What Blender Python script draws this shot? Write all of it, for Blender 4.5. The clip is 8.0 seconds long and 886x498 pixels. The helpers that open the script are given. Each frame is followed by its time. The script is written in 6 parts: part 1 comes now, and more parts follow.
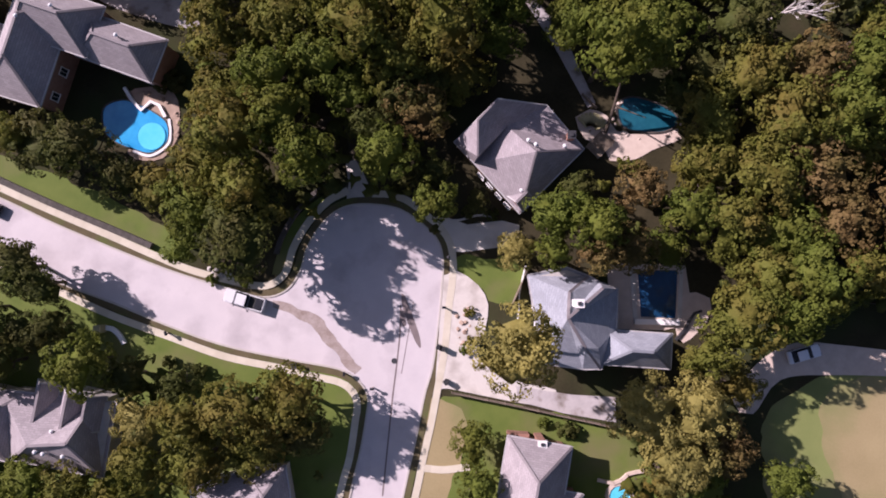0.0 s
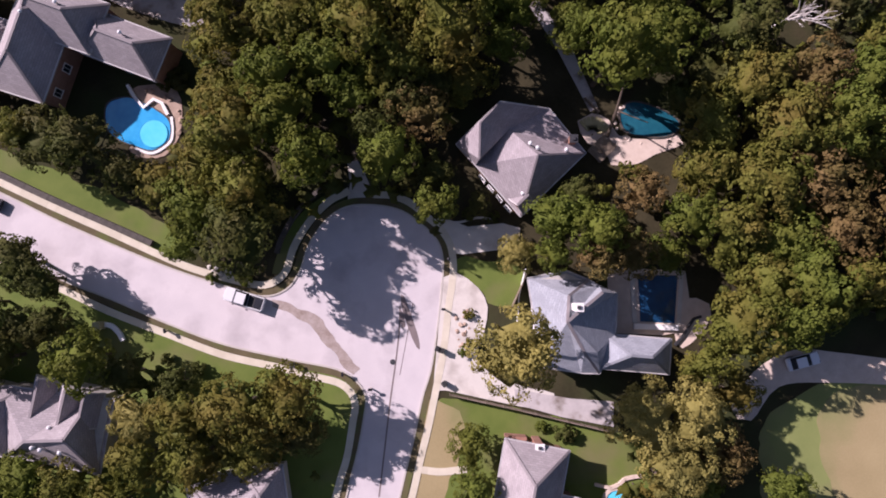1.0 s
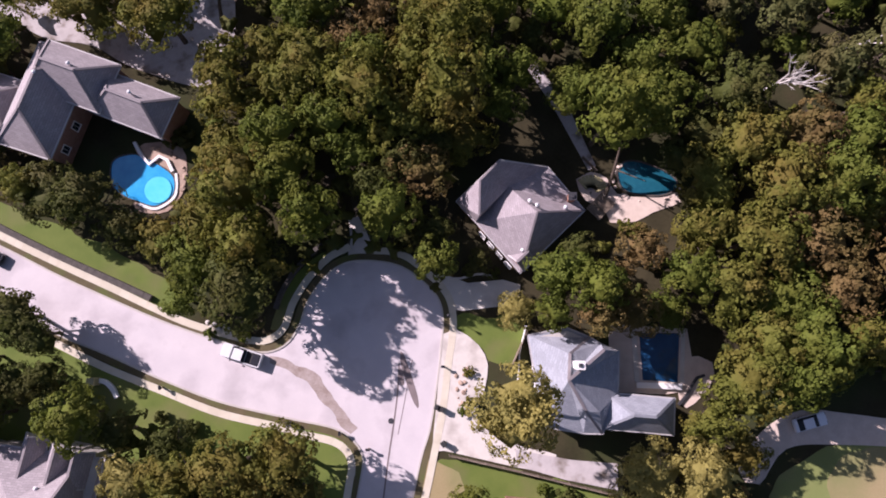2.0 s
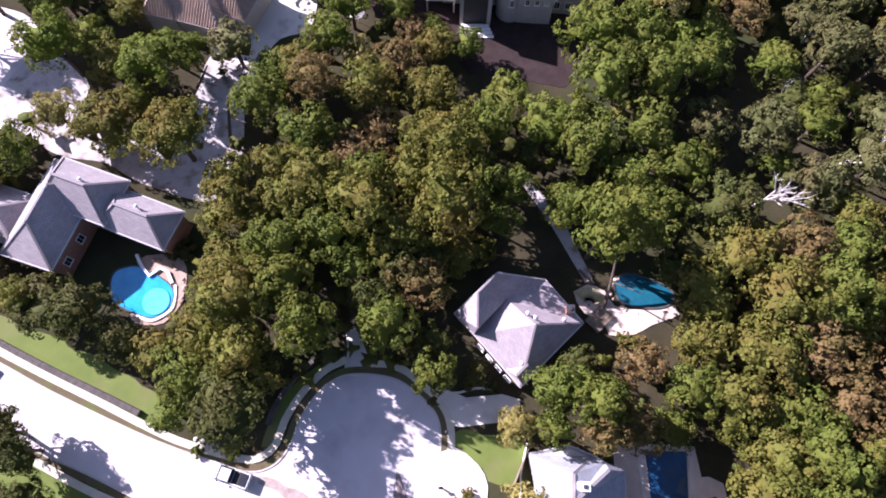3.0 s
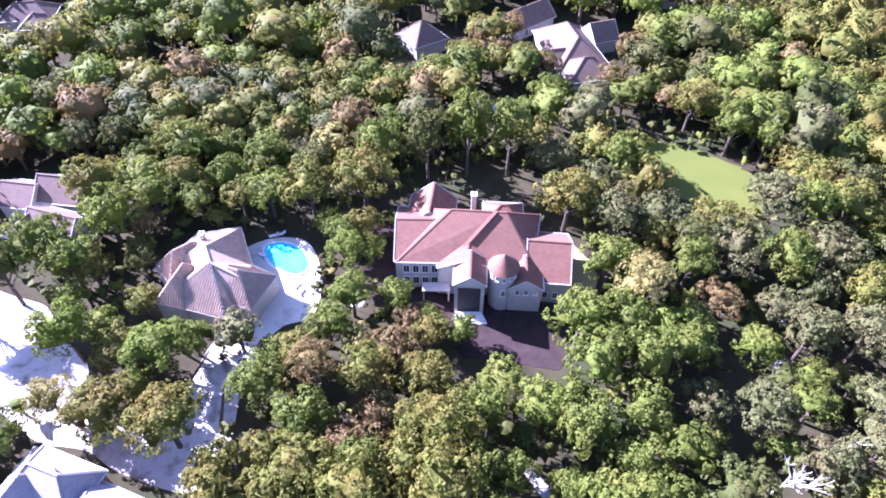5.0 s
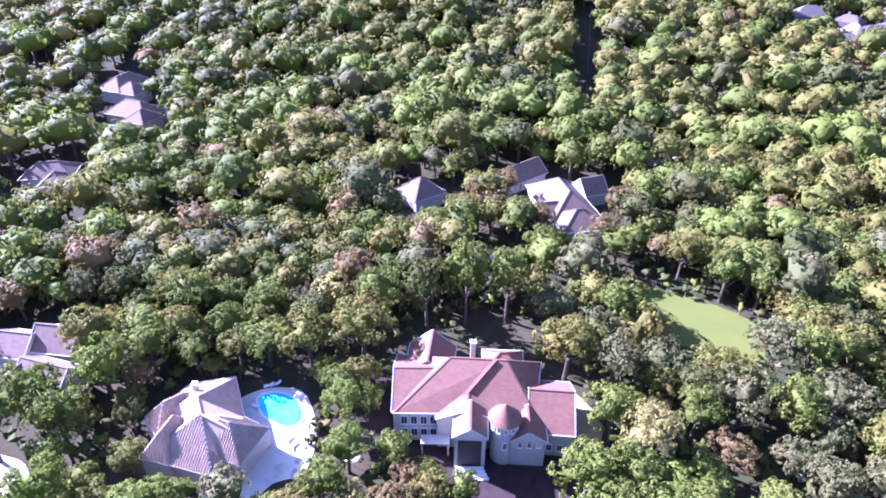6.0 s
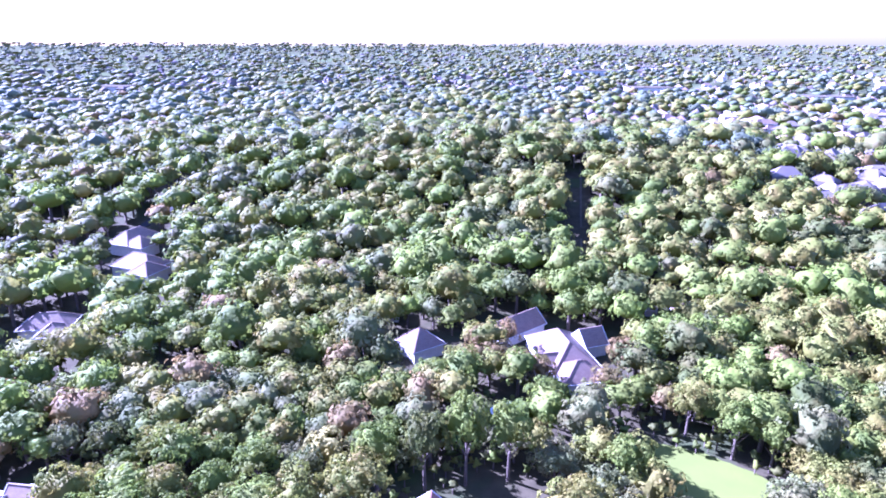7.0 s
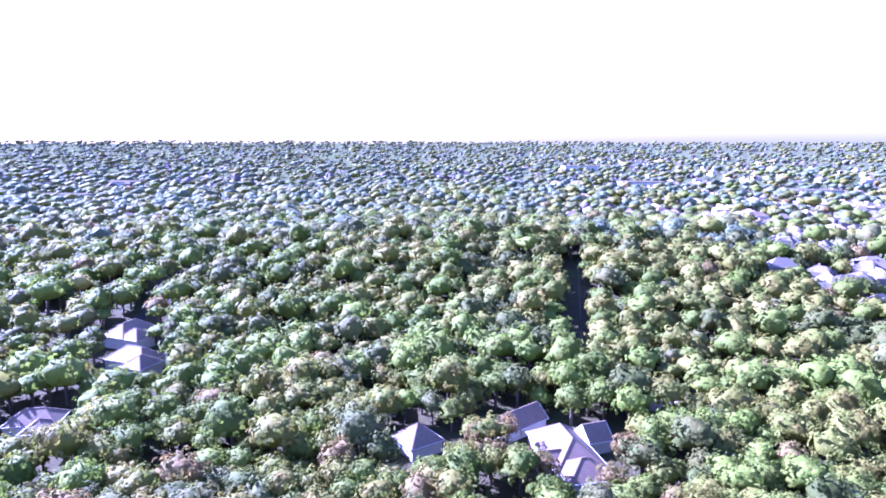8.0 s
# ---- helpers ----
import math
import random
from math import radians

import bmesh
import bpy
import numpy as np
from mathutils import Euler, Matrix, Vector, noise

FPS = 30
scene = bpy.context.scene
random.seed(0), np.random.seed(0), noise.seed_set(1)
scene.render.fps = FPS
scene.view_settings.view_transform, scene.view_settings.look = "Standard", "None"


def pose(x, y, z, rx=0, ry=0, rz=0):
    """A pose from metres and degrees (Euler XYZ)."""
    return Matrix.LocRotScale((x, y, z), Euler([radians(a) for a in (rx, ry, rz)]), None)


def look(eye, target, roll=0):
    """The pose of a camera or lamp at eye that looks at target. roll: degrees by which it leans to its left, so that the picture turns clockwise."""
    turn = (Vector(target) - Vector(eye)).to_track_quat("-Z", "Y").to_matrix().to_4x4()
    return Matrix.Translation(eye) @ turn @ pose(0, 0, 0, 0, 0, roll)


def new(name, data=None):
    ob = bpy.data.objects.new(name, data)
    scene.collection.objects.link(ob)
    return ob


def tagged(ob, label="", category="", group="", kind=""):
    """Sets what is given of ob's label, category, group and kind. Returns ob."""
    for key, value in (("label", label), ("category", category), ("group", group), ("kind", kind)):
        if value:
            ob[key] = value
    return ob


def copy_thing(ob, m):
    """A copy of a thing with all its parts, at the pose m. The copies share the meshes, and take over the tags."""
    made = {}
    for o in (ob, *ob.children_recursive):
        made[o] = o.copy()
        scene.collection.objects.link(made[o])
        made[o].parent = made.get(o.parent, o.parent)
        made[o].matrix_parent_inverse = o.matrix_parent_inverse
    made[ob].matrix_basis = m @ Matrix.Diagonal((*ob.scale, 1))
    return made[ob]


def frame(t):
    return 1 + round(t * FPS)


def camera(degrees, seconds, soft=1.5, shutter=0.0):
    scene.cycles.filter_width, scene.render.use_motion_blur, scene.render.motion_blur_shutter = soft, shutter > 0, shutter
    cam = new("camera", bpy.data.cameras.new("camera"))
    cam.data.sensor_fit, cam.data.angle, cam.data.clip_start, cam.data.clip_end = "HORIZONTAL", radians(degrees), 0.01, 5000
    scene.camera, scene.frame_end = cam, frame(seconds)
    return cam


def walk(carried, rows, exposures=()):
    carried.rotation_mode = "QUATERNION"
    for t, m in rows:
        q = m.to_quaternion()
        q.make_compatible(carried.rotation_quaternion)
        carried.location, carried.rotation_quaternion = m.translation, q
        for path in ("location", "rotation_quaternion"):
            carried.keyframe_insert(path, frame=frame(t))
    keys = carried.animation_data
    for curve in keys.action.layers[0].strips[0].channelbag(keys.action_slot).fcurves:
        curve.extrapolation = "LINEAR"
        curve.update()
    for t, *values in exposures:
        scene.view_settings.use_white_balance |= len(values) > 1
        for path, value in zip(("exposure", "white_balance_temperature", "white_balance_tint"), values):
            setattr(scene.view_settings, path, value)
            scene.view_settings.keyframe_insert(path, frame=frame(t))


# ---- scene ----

# ---------------- camera ----------------
cam = camera(71.2, 8.0, soft=1.85)
PLAN = 1.15                     # metres to one unit of the plan, in which all places below are given
EYE = (0.0, 0.0, 78.0 * PLAN)
PATH = [
    (0.0, 2.654, 0.060, -0.061), (0.5, 2.722, 0.050, 0.433), (1.0, 2.818, 0.045, 0.792), (1.2, 3.172, 0.034, 0.986),
    (2.3, 10.974, 0.000, 1.090), (2.5, 13.162, -0.030, 1.130), (3.0, 18.370, -0.178, 1.138), (3.5, 23.865, -0.287, 1.040),
    (4.0, 30.167, -0.328, 0.834), (4.5, 37.013, -0.319, 0.698), (4.7, 39.759, -0.317, 0.670), (5.8, 55.431, -0.241, 0.478),
    (6.0, 57.748, -0.190, 0.391), (6.5, 64.674, -0.170, 0.305), (7.0, 71.645, -0.220, 0.278), (7.5, 77.922, -0.220, 0.233),
    (8.0, 80.116, -0.133, 0.128)]
EXPOSURE = [(0.0, 0.72, 6100, 37), (1.2, 0.72, 6100, 37), (2.5, 1.16, 5900, 36), (3.5, 2.24, 5350, 40), (4.5, 2.9, 5000, 44),
            (6.0, 3.02, 4650, 54), (7.0, 3.5, 4300, 58), (8.0, 3.4, 4250, 58)]
walk(cam, [(t, pose(*EYE, rx, ry, rz)) for t, rx, ry, rz in PATH], EXPOSURE)

# ---------------- sky and sun ----------------
SUN_AZ = (-0.88, 0.475)          # towards the sun, in the plan
SUN_EL = 32.5
world = bpy.data.worlds.new("world")
scene.world = world
world.use_nodes = True
wn = world.node_tree.nodes
sky = wn.new("ShaderNodeTexSky")
sky.sky_type, sky.sun_disc = "NISHITA", False
sky.sun_elevation = radians(SUN_EL)
sky.sun_rotation = math.atan2(SUN_AZ[0], SUN_AZ[1])
sky.dust_density, sky.air_density, sky.ozone_density = 1.4, 1.5, 2.0
wn["Background"].inputs[1].default_value = 0.044
world.node_tree.links.new(sky.outputs[0], wn["Background"].inputs[0])
sun_data = bpy.data.lights.new("sun", "SUN")
sun_data.energy, sun_data.angle, sun_data.color = 4.8, radians(0.6), (1.0, 0.93, 0.84)
sun = new("sun", sun_data)
sun.matrix_basis = look((SUN_AZ[0] * 100, SUN_AZ[1] * 100, 100 * math.tan(radians(SUN_EL))), (0, 0, 0))


# ---------------- materials ----------------
def surface(name, a, b, size=1.0, rough=0.8, bump=0.2, fine=12.0, stain=None, stain_size=0.15, per_object=0.0, per_island=0.0,
            metal=0.0, gloss=0.3):
    """Two base colours mixed by noise at two scales, an optional stain, and fine relief. size: features a metre."""
    m = bpy.data.materials.new(name)
    m.use_nodes = True
    n, l = m.node_tree.nodes, m.node_tree.links
    shader = n["Principled BSDF"]
    shader.inputs["Roughness"].default_value = rough
    shader.inputs["Metallic"].default_value = metal
    shader.inputs["Specular IOR Level"].default_value = gloss
    geo = n.new("ShaderNodeNewGeometry")
    big, small = n.new("ShaderNodeTexNoise"), n.new("ShaderNodeTexNoise")
    for t, s in ((big, size), (small, size * fine)):
        t.inputs["Scale"].default_value = s
        t.inputs["Detail"].default_value = 5
        l.new(geo.outputs["Position"], t.inputs["Vector"])
    mix = n.new("ShaderNodeMath")
    mix.operation = "MULTIPLY_ADD"
    l.new(small.outputs[0], mix.inputs[0])
    mix.inputs[1].default_value = 0.6
    shift = n.new("ShaderNodeMath")
    shift.operation = "MULTIPLY_ADD"
    l.new(big.outputs[0], shift.inputs[0])
    shift.inputs[1].default_value, shift.inputs[2].default_value = 1.4, -0.5
    l.new(shift.outputs[0], mix.inputs[2])
    last = mix.outputs[0]
    for amount, output in ((per_object, "o"), (per_island, "i")):
        if amount:
            src = n.new("ShaderNodeObjectInfo").outputs["Random"] if output == "o" else geo.outputs["Random Per Island"]
            add = n.new("ShaderNodeMath")
            add.operation = "MULTIPLY_ADD"
            l.new(src, add.inputs[0])
            add.inputs[1].default_value = amount
            sub = n.new("ShaderNodeMath")
            sub.operation = "SUBTRACT"
            l.new(last, sub.inputs[0])
            sub.inputs[1].default_value = amount / 2
            l.new(sub.outputs[0], add.inputs[2])
            last = add.outputs[0]
    ramp = n.new("ShaderNodeMix")
    ramp.data_type, ramp.clamp_factor = "RGBA", True
    l.new(last, ramp.inputs[0])
    ramp.inputs[6].default_value, ramp.inputs[7].default_value = (*a, 1), (*b, 1)
    colour = ramp.outputs[2]
    if stain:
        st = n.new("ShaderNodeTexNoise")
        st.inputs["Scale"].default_value = stain_size
        st.inputs["Detail"].default_value = 6
        l.new(geo.outputs["Position"], st.inputs["Vector"])
        cut = n.new("ShaderNodeMapRange")
        l.new(st.outputs[0], cut.inputs[0])
        cut.inputs[1].default_value, cut.inputs[2].default_value = 0.5, 0.68
        over = n.new("ShaderNodeMix")
        over.data_type = "RGBA"
        l.new(cut.outputs[0], over.inputs[0])
        l.new(colour, over.inputs[6])
        over.inputs[7].default_value = (*stain, 1)
        colour = over.outputs[2]
    l.new(colour, shader.inputs["Base Color"])
    if bump:
        bp = n.new("ShaderNodeBump")
        bp.inputs["Strength"].default_value, bp.inputs["Distance"].default_value = bump, 0.05
        l.new(small.outputs[0], bp.inputs["Height"])
        l.new(bp.outputs[0], shader.inputs["Normal"])
    return m


LITTER = surface("leaf_litter", (0.025, 0.023, 0.013), (0.065, 0.055, 0.03), 0.25, 0.95, 0.6, 9, (0.038, 0.05, 0.018), 0.06, gloss=0.05)
LAWN = surface("lawn", (0.085, 0.125, 0.020), (0.140, 0.175, 0.036), 0.35, 0.9, 0.5, 30, (0.15, 0.145, 0.055), 0.10)
GRASSLAND = surface("suburban_grass", (0.042, 0.052, 0.025), (0.088, 0.086, 0.048), 0.02, 1.0, 0.3, 12, (0.06, 0.075, 0.032), 0.008, gloss=0.0)
FIELD = surface("field_grass", (0.15, 0.185, 0.055), (0.23, 0.25, 0.085), 0.2, 0.9, 0.4, 30, (0.19, 0.16, 0.08), 0.06)
VERGE = surface("worn_verge", (0.075, 0.062, 0.030), (0.14, 0.112, 0.060), 0.5, 0.95, 0.5, 25, (0.10, 0.11, 0.035), 0.3)
LAWN_DRY = surface("dry_lawn", (0.25, 0.20, 0.095), (0.36, 0.29, 0.15), 0.12, 0.9, 0.4, 30, (0.17, 0.19, 0.065), 0.05)
LAWN_BRIGHT = surface("bright_lawn", (0.068, 0.086, 0.009), (0.098, 0.112, 0.014), 0.12, 0.9, 0.4, 30)
CONCRETE = surface("road_concrete", (0.49, 0.45, 0.45), (0.59, 0.54, 0.53), 0.3, 0.85, 0.15, 20, (0.41, 0.37, 0.37), 0.16)
PAVE = surface("pavement_concrete", (0.50, 0.45, 0.34), (0.62, 0.57, 0.45), 0.5, 0.85, 0.2, 18, per_object=0.5)
PALE_DRIVE = surface("pale_concrete", (0.52, 0.48, 0.42), (0.64, 0.60, 0.54), 0.3, 0.85, 0.2, 18, (0.42, 0.38, 0.33), 0.3)
KERB = surface("kerb_concrete", (0.40, 0.37, 0.32), (0.52, 0.48, 0.42), 1.0, 0.85, 0.2, 12)
# leaf litter on concrete; the darker mottle also stands in for tree shade
LEAFY_SHADED = surface("leaf_and_shade_concrete", (0.36, 0.33, 0.315), (0.52, 0.48, 0.46), 0.9, 0.9, 0.3, 22, (0.17, 0.14, 0.11), 0.45)
TAR = surface("tar_patch", (0.16, 0.13, 0.125), (0.22, 0.18, 0.17), 0.8, 0.9, 0.3, 14)
MUD = surface("mud_stain", (0.21, 0.155, 0.12), (0.44, 0.38, 0.35), 0.7, 0.9, 0.2, 5)
STONE = surface("retaining_stone", (0.05, 0.045, 0.04), (0.12, 0.105, 0.09), 1.5, 0.9, 0.6, 6)
ROCK = surface("deck_rock", (0.26, 0.18, 0.13), (0.45, 0.34, 0.26), 0.9, 0.85, 0.6, 6)
DECKSTONE = surface("terrace_stone", (0.50, 0.40, 0.32), (0.66, 0.55, 0.46), 0.8, 0.85, 0.3, 8)
SOIL = surface("bare_soil", (0.026, 0.018, 0.017), (0.052, 0.037, 0.034), 0.5, 0.95, 0.6, 8, gloss=0.05)
TRACK = surface("trodden_track", (0.055, 0.047, 0.033), (0.095, 0.082, 0.06), 0.5, 0.95, 0.4, 8, gloss=0.0)
# near-black colour that paints the shade in gaps between far tree rows
GAP_SHADE = surface("gap_shade", (0.030, 0.030, 0.032), (0.055, 0.052, 0.052), 0.5, 0.95, 0.3, 20, gloss=0.0)
WHITE = surface("white_paint", (0.72, 0.70, 0.67), (0.80, 0.79, 0.76), 1.0, 0.6, 0.05, 8)
TRIM = surface("painted_trim", (0.38, 0.365, 0.35), (0.46, 0.44, 0.425), 1.0, 0.7, 0.05, 8)
STUCCO = surface("pale_stone_wall", (0.36, 0.335, 0.30), (0.50, 0.47, 0.43), 0.8, 0.9, 0.4, 6)
BRICKWALL = surface("brick_wall", (0.24, 0.12, 0.085), (0.36, 0.20, 0.15), 1.2, 0.9, 0.4, 8)
BARK = surface("bark", (0.06, 0.045, 0.032), (0.13, 0.10, 0.075), 3.0, 0.95, 0.8, 5)
DEADWOOD = surface("dead_wood", (0.42, 0.39, 0.36), (0.58, 0.55, 0.52), 2.0, 0.9, 0.4, 5)
WOOD = surface("weathered_wood", (0.13, 0.10, 0.07), (0.25, 0.20, 0.15), 2.0, 0.85, 0.4, 6, per_object=0.8)
DECKWOOD = surface("deck_wood", (0.30, 0.27, 0.13), (0.42, 0.38, 0.22), 1.0, 0.8, 0.3, 6, per_object=0.6)
DARK = surface("rubber_and_porch_shade", (0.02, 0.02, 0.02), (0.04, 0.04, 0.04), 3.0, 0.7, 0.1, 6)
IRON = surface("cast_iron", (0.05, 0.05, 0.055), (0.09, 0.09, 0.095), 4.0, 0.6, 0.2, 6, metal=0.6)
GLASS = surface("window_glass", (0.02, 0.025, 0.03), (0.035, 0.04, 0.05), 0.5, 0.15, 0.0, 4, gloss=0.25)
SILVER = surface("silver_paint", (0.62, 0.62, 0.62), (0.72, 0.72, 0.72), 0.5, 0.3, 0.0, 4, gloss=0.6)
CARWHITE = surface("white_car_paint", (0.72, 0.72, 0.73), (0.80, 0.80, 0.81), 0.5, 0.3, 0.0, 4, gloss=0.6)
CARBLACK = surface("black_car_paint", (0.015, 0.015, 0.018), (0.03, 0.03, 0.035), 0.5, 0.25, 0.0, 4, gloss=0.6)


def shingles(name, a, b, course=0.28):
    """Asphalt shingles: courses and tabs by a brick pattern along the slope, with blotches."""
    m = surface(name, a, b, 0.6, 0.85, 0.0, 14, per_island=0.15)
    n, l = m.node_tree.nodes, m.node_tree.links
    shader = n["Principled BSDF"]
    uv = n.new("ShaderNodeUVMap")
    br = n.new("ShaderNodeTexBrick")
    br.inputs["Scale"].default_value = 1.0
    br.inputs["Brick Width"].default_value, br.inputs["Row Height"].default_value = course * 2.2, course
    br.inputs["Mortar Size"].default_value, br.inputs["Mortar Smooth"].default_value = 0.02, 0.2
    br.inputs["Color1"].default_value, br.inputs["Color2"].default_value = (1, 1, 1, 1), (0.78, 0.78, 0.78, 1)
    br.inputs["Mortar"].default_value = (0.55, 0.55, 0.55, 1)
    l.new(uv.outputs[0], br.inputs["Vector"])
    old = shader.inputs["Base Color"].links[0].from_socket
    mul = n.new("ShaderNodeMix")
    mul.data_type, mul.blend_type = "RGBA", "MULTIPLY"
    mul.inputs[0].default_value = 0.8
    l.new(old, mul.inputs[6])
    l.new(br.outputs[0], mul.inputs[7])
    l.new(mul.outputs[2], shader.inputs["Base Color"])
    bp = n.new("ShaderNodeBump")
    bp.inputs["Strength"].default_value, bp.inputs["Distance"].default_value = 0.6, 0.03
    l.new(br.outputs["Fac"], bp.inputs["Height"])
    bp.invert = True
    l.new(bp.outputs[0], shader.inputs["Normal"])
    return m


ROOF_TAUPE = shingles("taupe_shingles", (0.27, 0.235, 0.24), (0.37, 0.33, 0.335))
ROOF_GREY = shingles("slate_grey_shingles", (0.27, 0.285, 0.315), (0.37, 0.39, 0.425))
ROOF_MAUVE = shingles("mauve_grey_shingles", (0.30, 0.265, 0.27), (0.40, 0.36, 0.36))
ROOF_RED = shingles("red_clay_shingles", (0.165, 0.077, 0.050), (0.222, 0.112, 0.075))
ROOF_TAN = surface("tan_clay_tile", (0.30, 0.215, 0.16), (0.43, 0.315, 0.24), 0.8, 0.85, 0.2, 10, per_island=0.6)
ROOF_FAR = shingles("weathered_pink_shingles", (0.15, 0.10, 0.076), (0.205, 0.142, 0.11))
ROOF_PALE = shingles("pale_shingles", (0.42, 0.33, 0.27), (0.52, 0.42, 0.35))


def water(name, a, b):
    m = surface(name, a, b, 0.35, 0.06, 0.0, 4, gloss=0.5)
    n, l = m.node_tree.nodes, m.node_tree.links
    wv = n.new("ShaderNodeTexNoise")
    wv.inputs["Scale"].default_value = 2.5
    bp = n.new("ShaderNodeBump")
    bp.inputs["Strength"].default_value, bp.inputs["Distance"].default_value = 0.12, 0.05
    l.new(wv.outputs[0], bp.inputs["Height"])
    l.new(bp.outputs[0], n["Principled BSDF"].inputs["Normal"])
    return m


WATER_BLUE = water("blue_pool_water", (0.012, 0.27, 0.58), (0.04, 0.40, 0.70))
WATER_CYAN = water("cyan_spa_water", (0.06, 0.54, 0.76), (0.12, 0.64, 0.82))
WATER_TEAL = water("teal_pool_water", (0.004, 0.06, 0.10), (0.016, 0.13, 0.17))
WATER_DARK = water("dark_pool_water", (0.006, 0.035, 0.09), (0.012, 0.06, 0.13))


def foliage(name, a, b, c):
    """Leaves: a colour for each leaf between a and b, each tree drawn a little towards c."""
    m = bpy.data.materials.new(name)
    m.use_nodes = True
    n, l = m.node_tree.nodes, m.node_tree.links
    shader = n["Principled BSDF"]
    shader.inputs["Roughness"].default_value = 0.7
    shader.inputs["Specular IOR Level"].default_value = 0.15
    geo = n.new("ShaderNodeNewGeometry")
    leaf = n.new("ShaderNodeMix")
    leaf.data_type = "RGBA"
    l.new(geo.outputs["Random Per Island"], leaf.inputs[0])
    leaf.inputs[6].default_value, leaf.inputs[7].default_value = (*a, 1), (*b, 1)
    patch = n.new("ShaderNodeTexNoise")
    patch.inputs["Scale"].default_value = 0.16
    patch.inputs["Detail"].default_value = 3
    l.new(geo.outputs["Position"], patch.inputs["Vector"])
    cut = n.new("ShaderNodeMapRange")
    cut.inputs[1].default_value, cut.inputs[2].default_value = 0.42, 0.68
    l.new(patch.outputs[0], cut.inputs[0])
    tree = n.new("ShaderNodeMix")
    tree.data_type = "RGBA"
    l.new(cut.outputs[0], tree.inputs[0])
    l.new(leaf.outputs[2], tree.inputs[6])
    tree.inputs[7].default_value = (*c, 1)
    l.new(tree.outputs[2], shader.inputs["Base Color"])
    tuft = n.new("ShaderNodeTexNoise")
    tuft.inputs["Scale"].default_value = 0.85
    tuft.inputs["Detail"].default_value = 5
    l.new(geo.outputs["Position"], tuft.inputs["Vector"])
    bp = n.new("ShaderNodeBump")
    bp.inputs["Strength"].default_value, bp.inputs["Distance"].default_value = 0.5, 1.0
    l.new(tuft.outputs[0], bp.inputs["Height"])
    l.new(bp.outputs[0], shader.inputs["Normal"])
    thin = n.new("ShaderNodeBsdfTranslucent")
    l.new(tree.outputs[2], thin.inputs[0])
    both = n.new("ShaderNodeMixShader")
    both.inputs[0].default_value = 0.42
    l.new(shader.outputs[0], both.inputs[1])
    l.new(thin.outputs[0], both.inputs[2])
    l.new(both.outputs[0], n["Material Output"].inputs[0])
    return m


LEAF = {
    "o": foliage("olive_leaves", (0.103, 0.114, 0.019), (0.180, 0.190, 0.035), (0.176, 0.140, 0.031)),
    "g": foliage("green_leaves", (0.082, 0.107, 0.017), (0.146, 0.182, 0.029), (0.136, 0.145, 0.024)),
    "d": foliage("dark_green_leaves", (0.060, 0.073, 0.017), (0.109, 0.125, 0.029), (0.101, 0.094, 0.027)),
    "y": foliage("yellow_leaves", (0.255, 0.220, 0.058), (0.38, 0.33, 0.10), (0.205, 0.19, 0.054)),
    "b": foliage("brown_leaves", (0.150, 0.103, 0.037), (0.228, 0.155, 0.060), (0.147, 0.123, 0.035)),
    "l": foliage("lime_leaves", (0.103, 0.138, 0.018), (0.172, 0.216, 0.032), (0.156, 0.169, 0.030)),
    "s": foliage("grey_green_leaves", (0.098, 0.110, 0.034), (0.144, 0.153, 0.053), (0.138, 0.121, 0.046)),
    # pale bluish colour that puts distance haze into the far crowns
    "j": foliage("haze_tinted_leaves", (0.100, 0.124, 0.072), (0.140, 0.165, 0.098), (0.126, 0.140, 0.086)),
}
SPECIES = "ogdybls"


# ---------------- building helpers ----------------
def mesh_of(name, bm, mats):
    bmesh.ops.scale(bm, vec=(PLAN, PLAN, PLAN), verts=bm.verts)
    me = bpy.data.meshes.new(name)
    bm.to_mesh(me)
    bm.free()
    for m in (mats if isinstance(mats, (list, tuple)) else [mats]):
        me.materials.append(m)
    return me


def place(x, y, z, turn=0, tilt=0):
    """A pose at a place of the plan."""
    return pose(x * PLAN, y * PLAN, z * PLAN, tilt, 0, turn)


def part(name, bm, mats, parent=None, label=""):
    ob = new(name, mesh_of(name, bm, mats))
    if parent:
        ob.parent = parent
    return tagged(ob, label)


def thing(name, label, category, group="", at=(0, 0, 0), turn=0):
    ob = new(name)
    ob.matrix_basis = place(*at, turn)
    return tagged(ob, label, category, group)


def box(bm, cx, cy, cz, sx, sy, sz, m=None, mat=0):
    r = bmesh.ops.create_cube(bm, size=1.0, matrix=(m or Matrix()) @ Matrix.Translation((cx, cy, cz)) @ Matrix.Diagonal((sx, sy, sz, 1)))
    for f in {f for v in r["verts"] for f in v.link_faces}:
        f.material_index = mat
    return r["verts"]


def beam(bm, p, q, w, h, mat=0):
    """A bar from p to q, w wide and h high."""
    p, q = Vector(p), Vector(q)
    turn = (q - p).to_track_quat("Y", "Z").to_matrix().to_4x4()
    return box(bm, 0, 0, 0, w, (q - p).length, h, Matrix.Translation((p + q) / 2) @ turn, mat)


def rod(bm, p, q, r0, r1, n=7):
    p, q = Vector(p), Vector(q)
    turn = (q - p).to_track_quat("Z", "Y").to_matrix().to_4x4()
    bmesh.ops.create_cone(bm, cap_ends=True, segments=n, radius1=r0, radius2=r1, depth=(q - p).length, matrix=Matrix.Translation((p + q) / 2) @ turn)


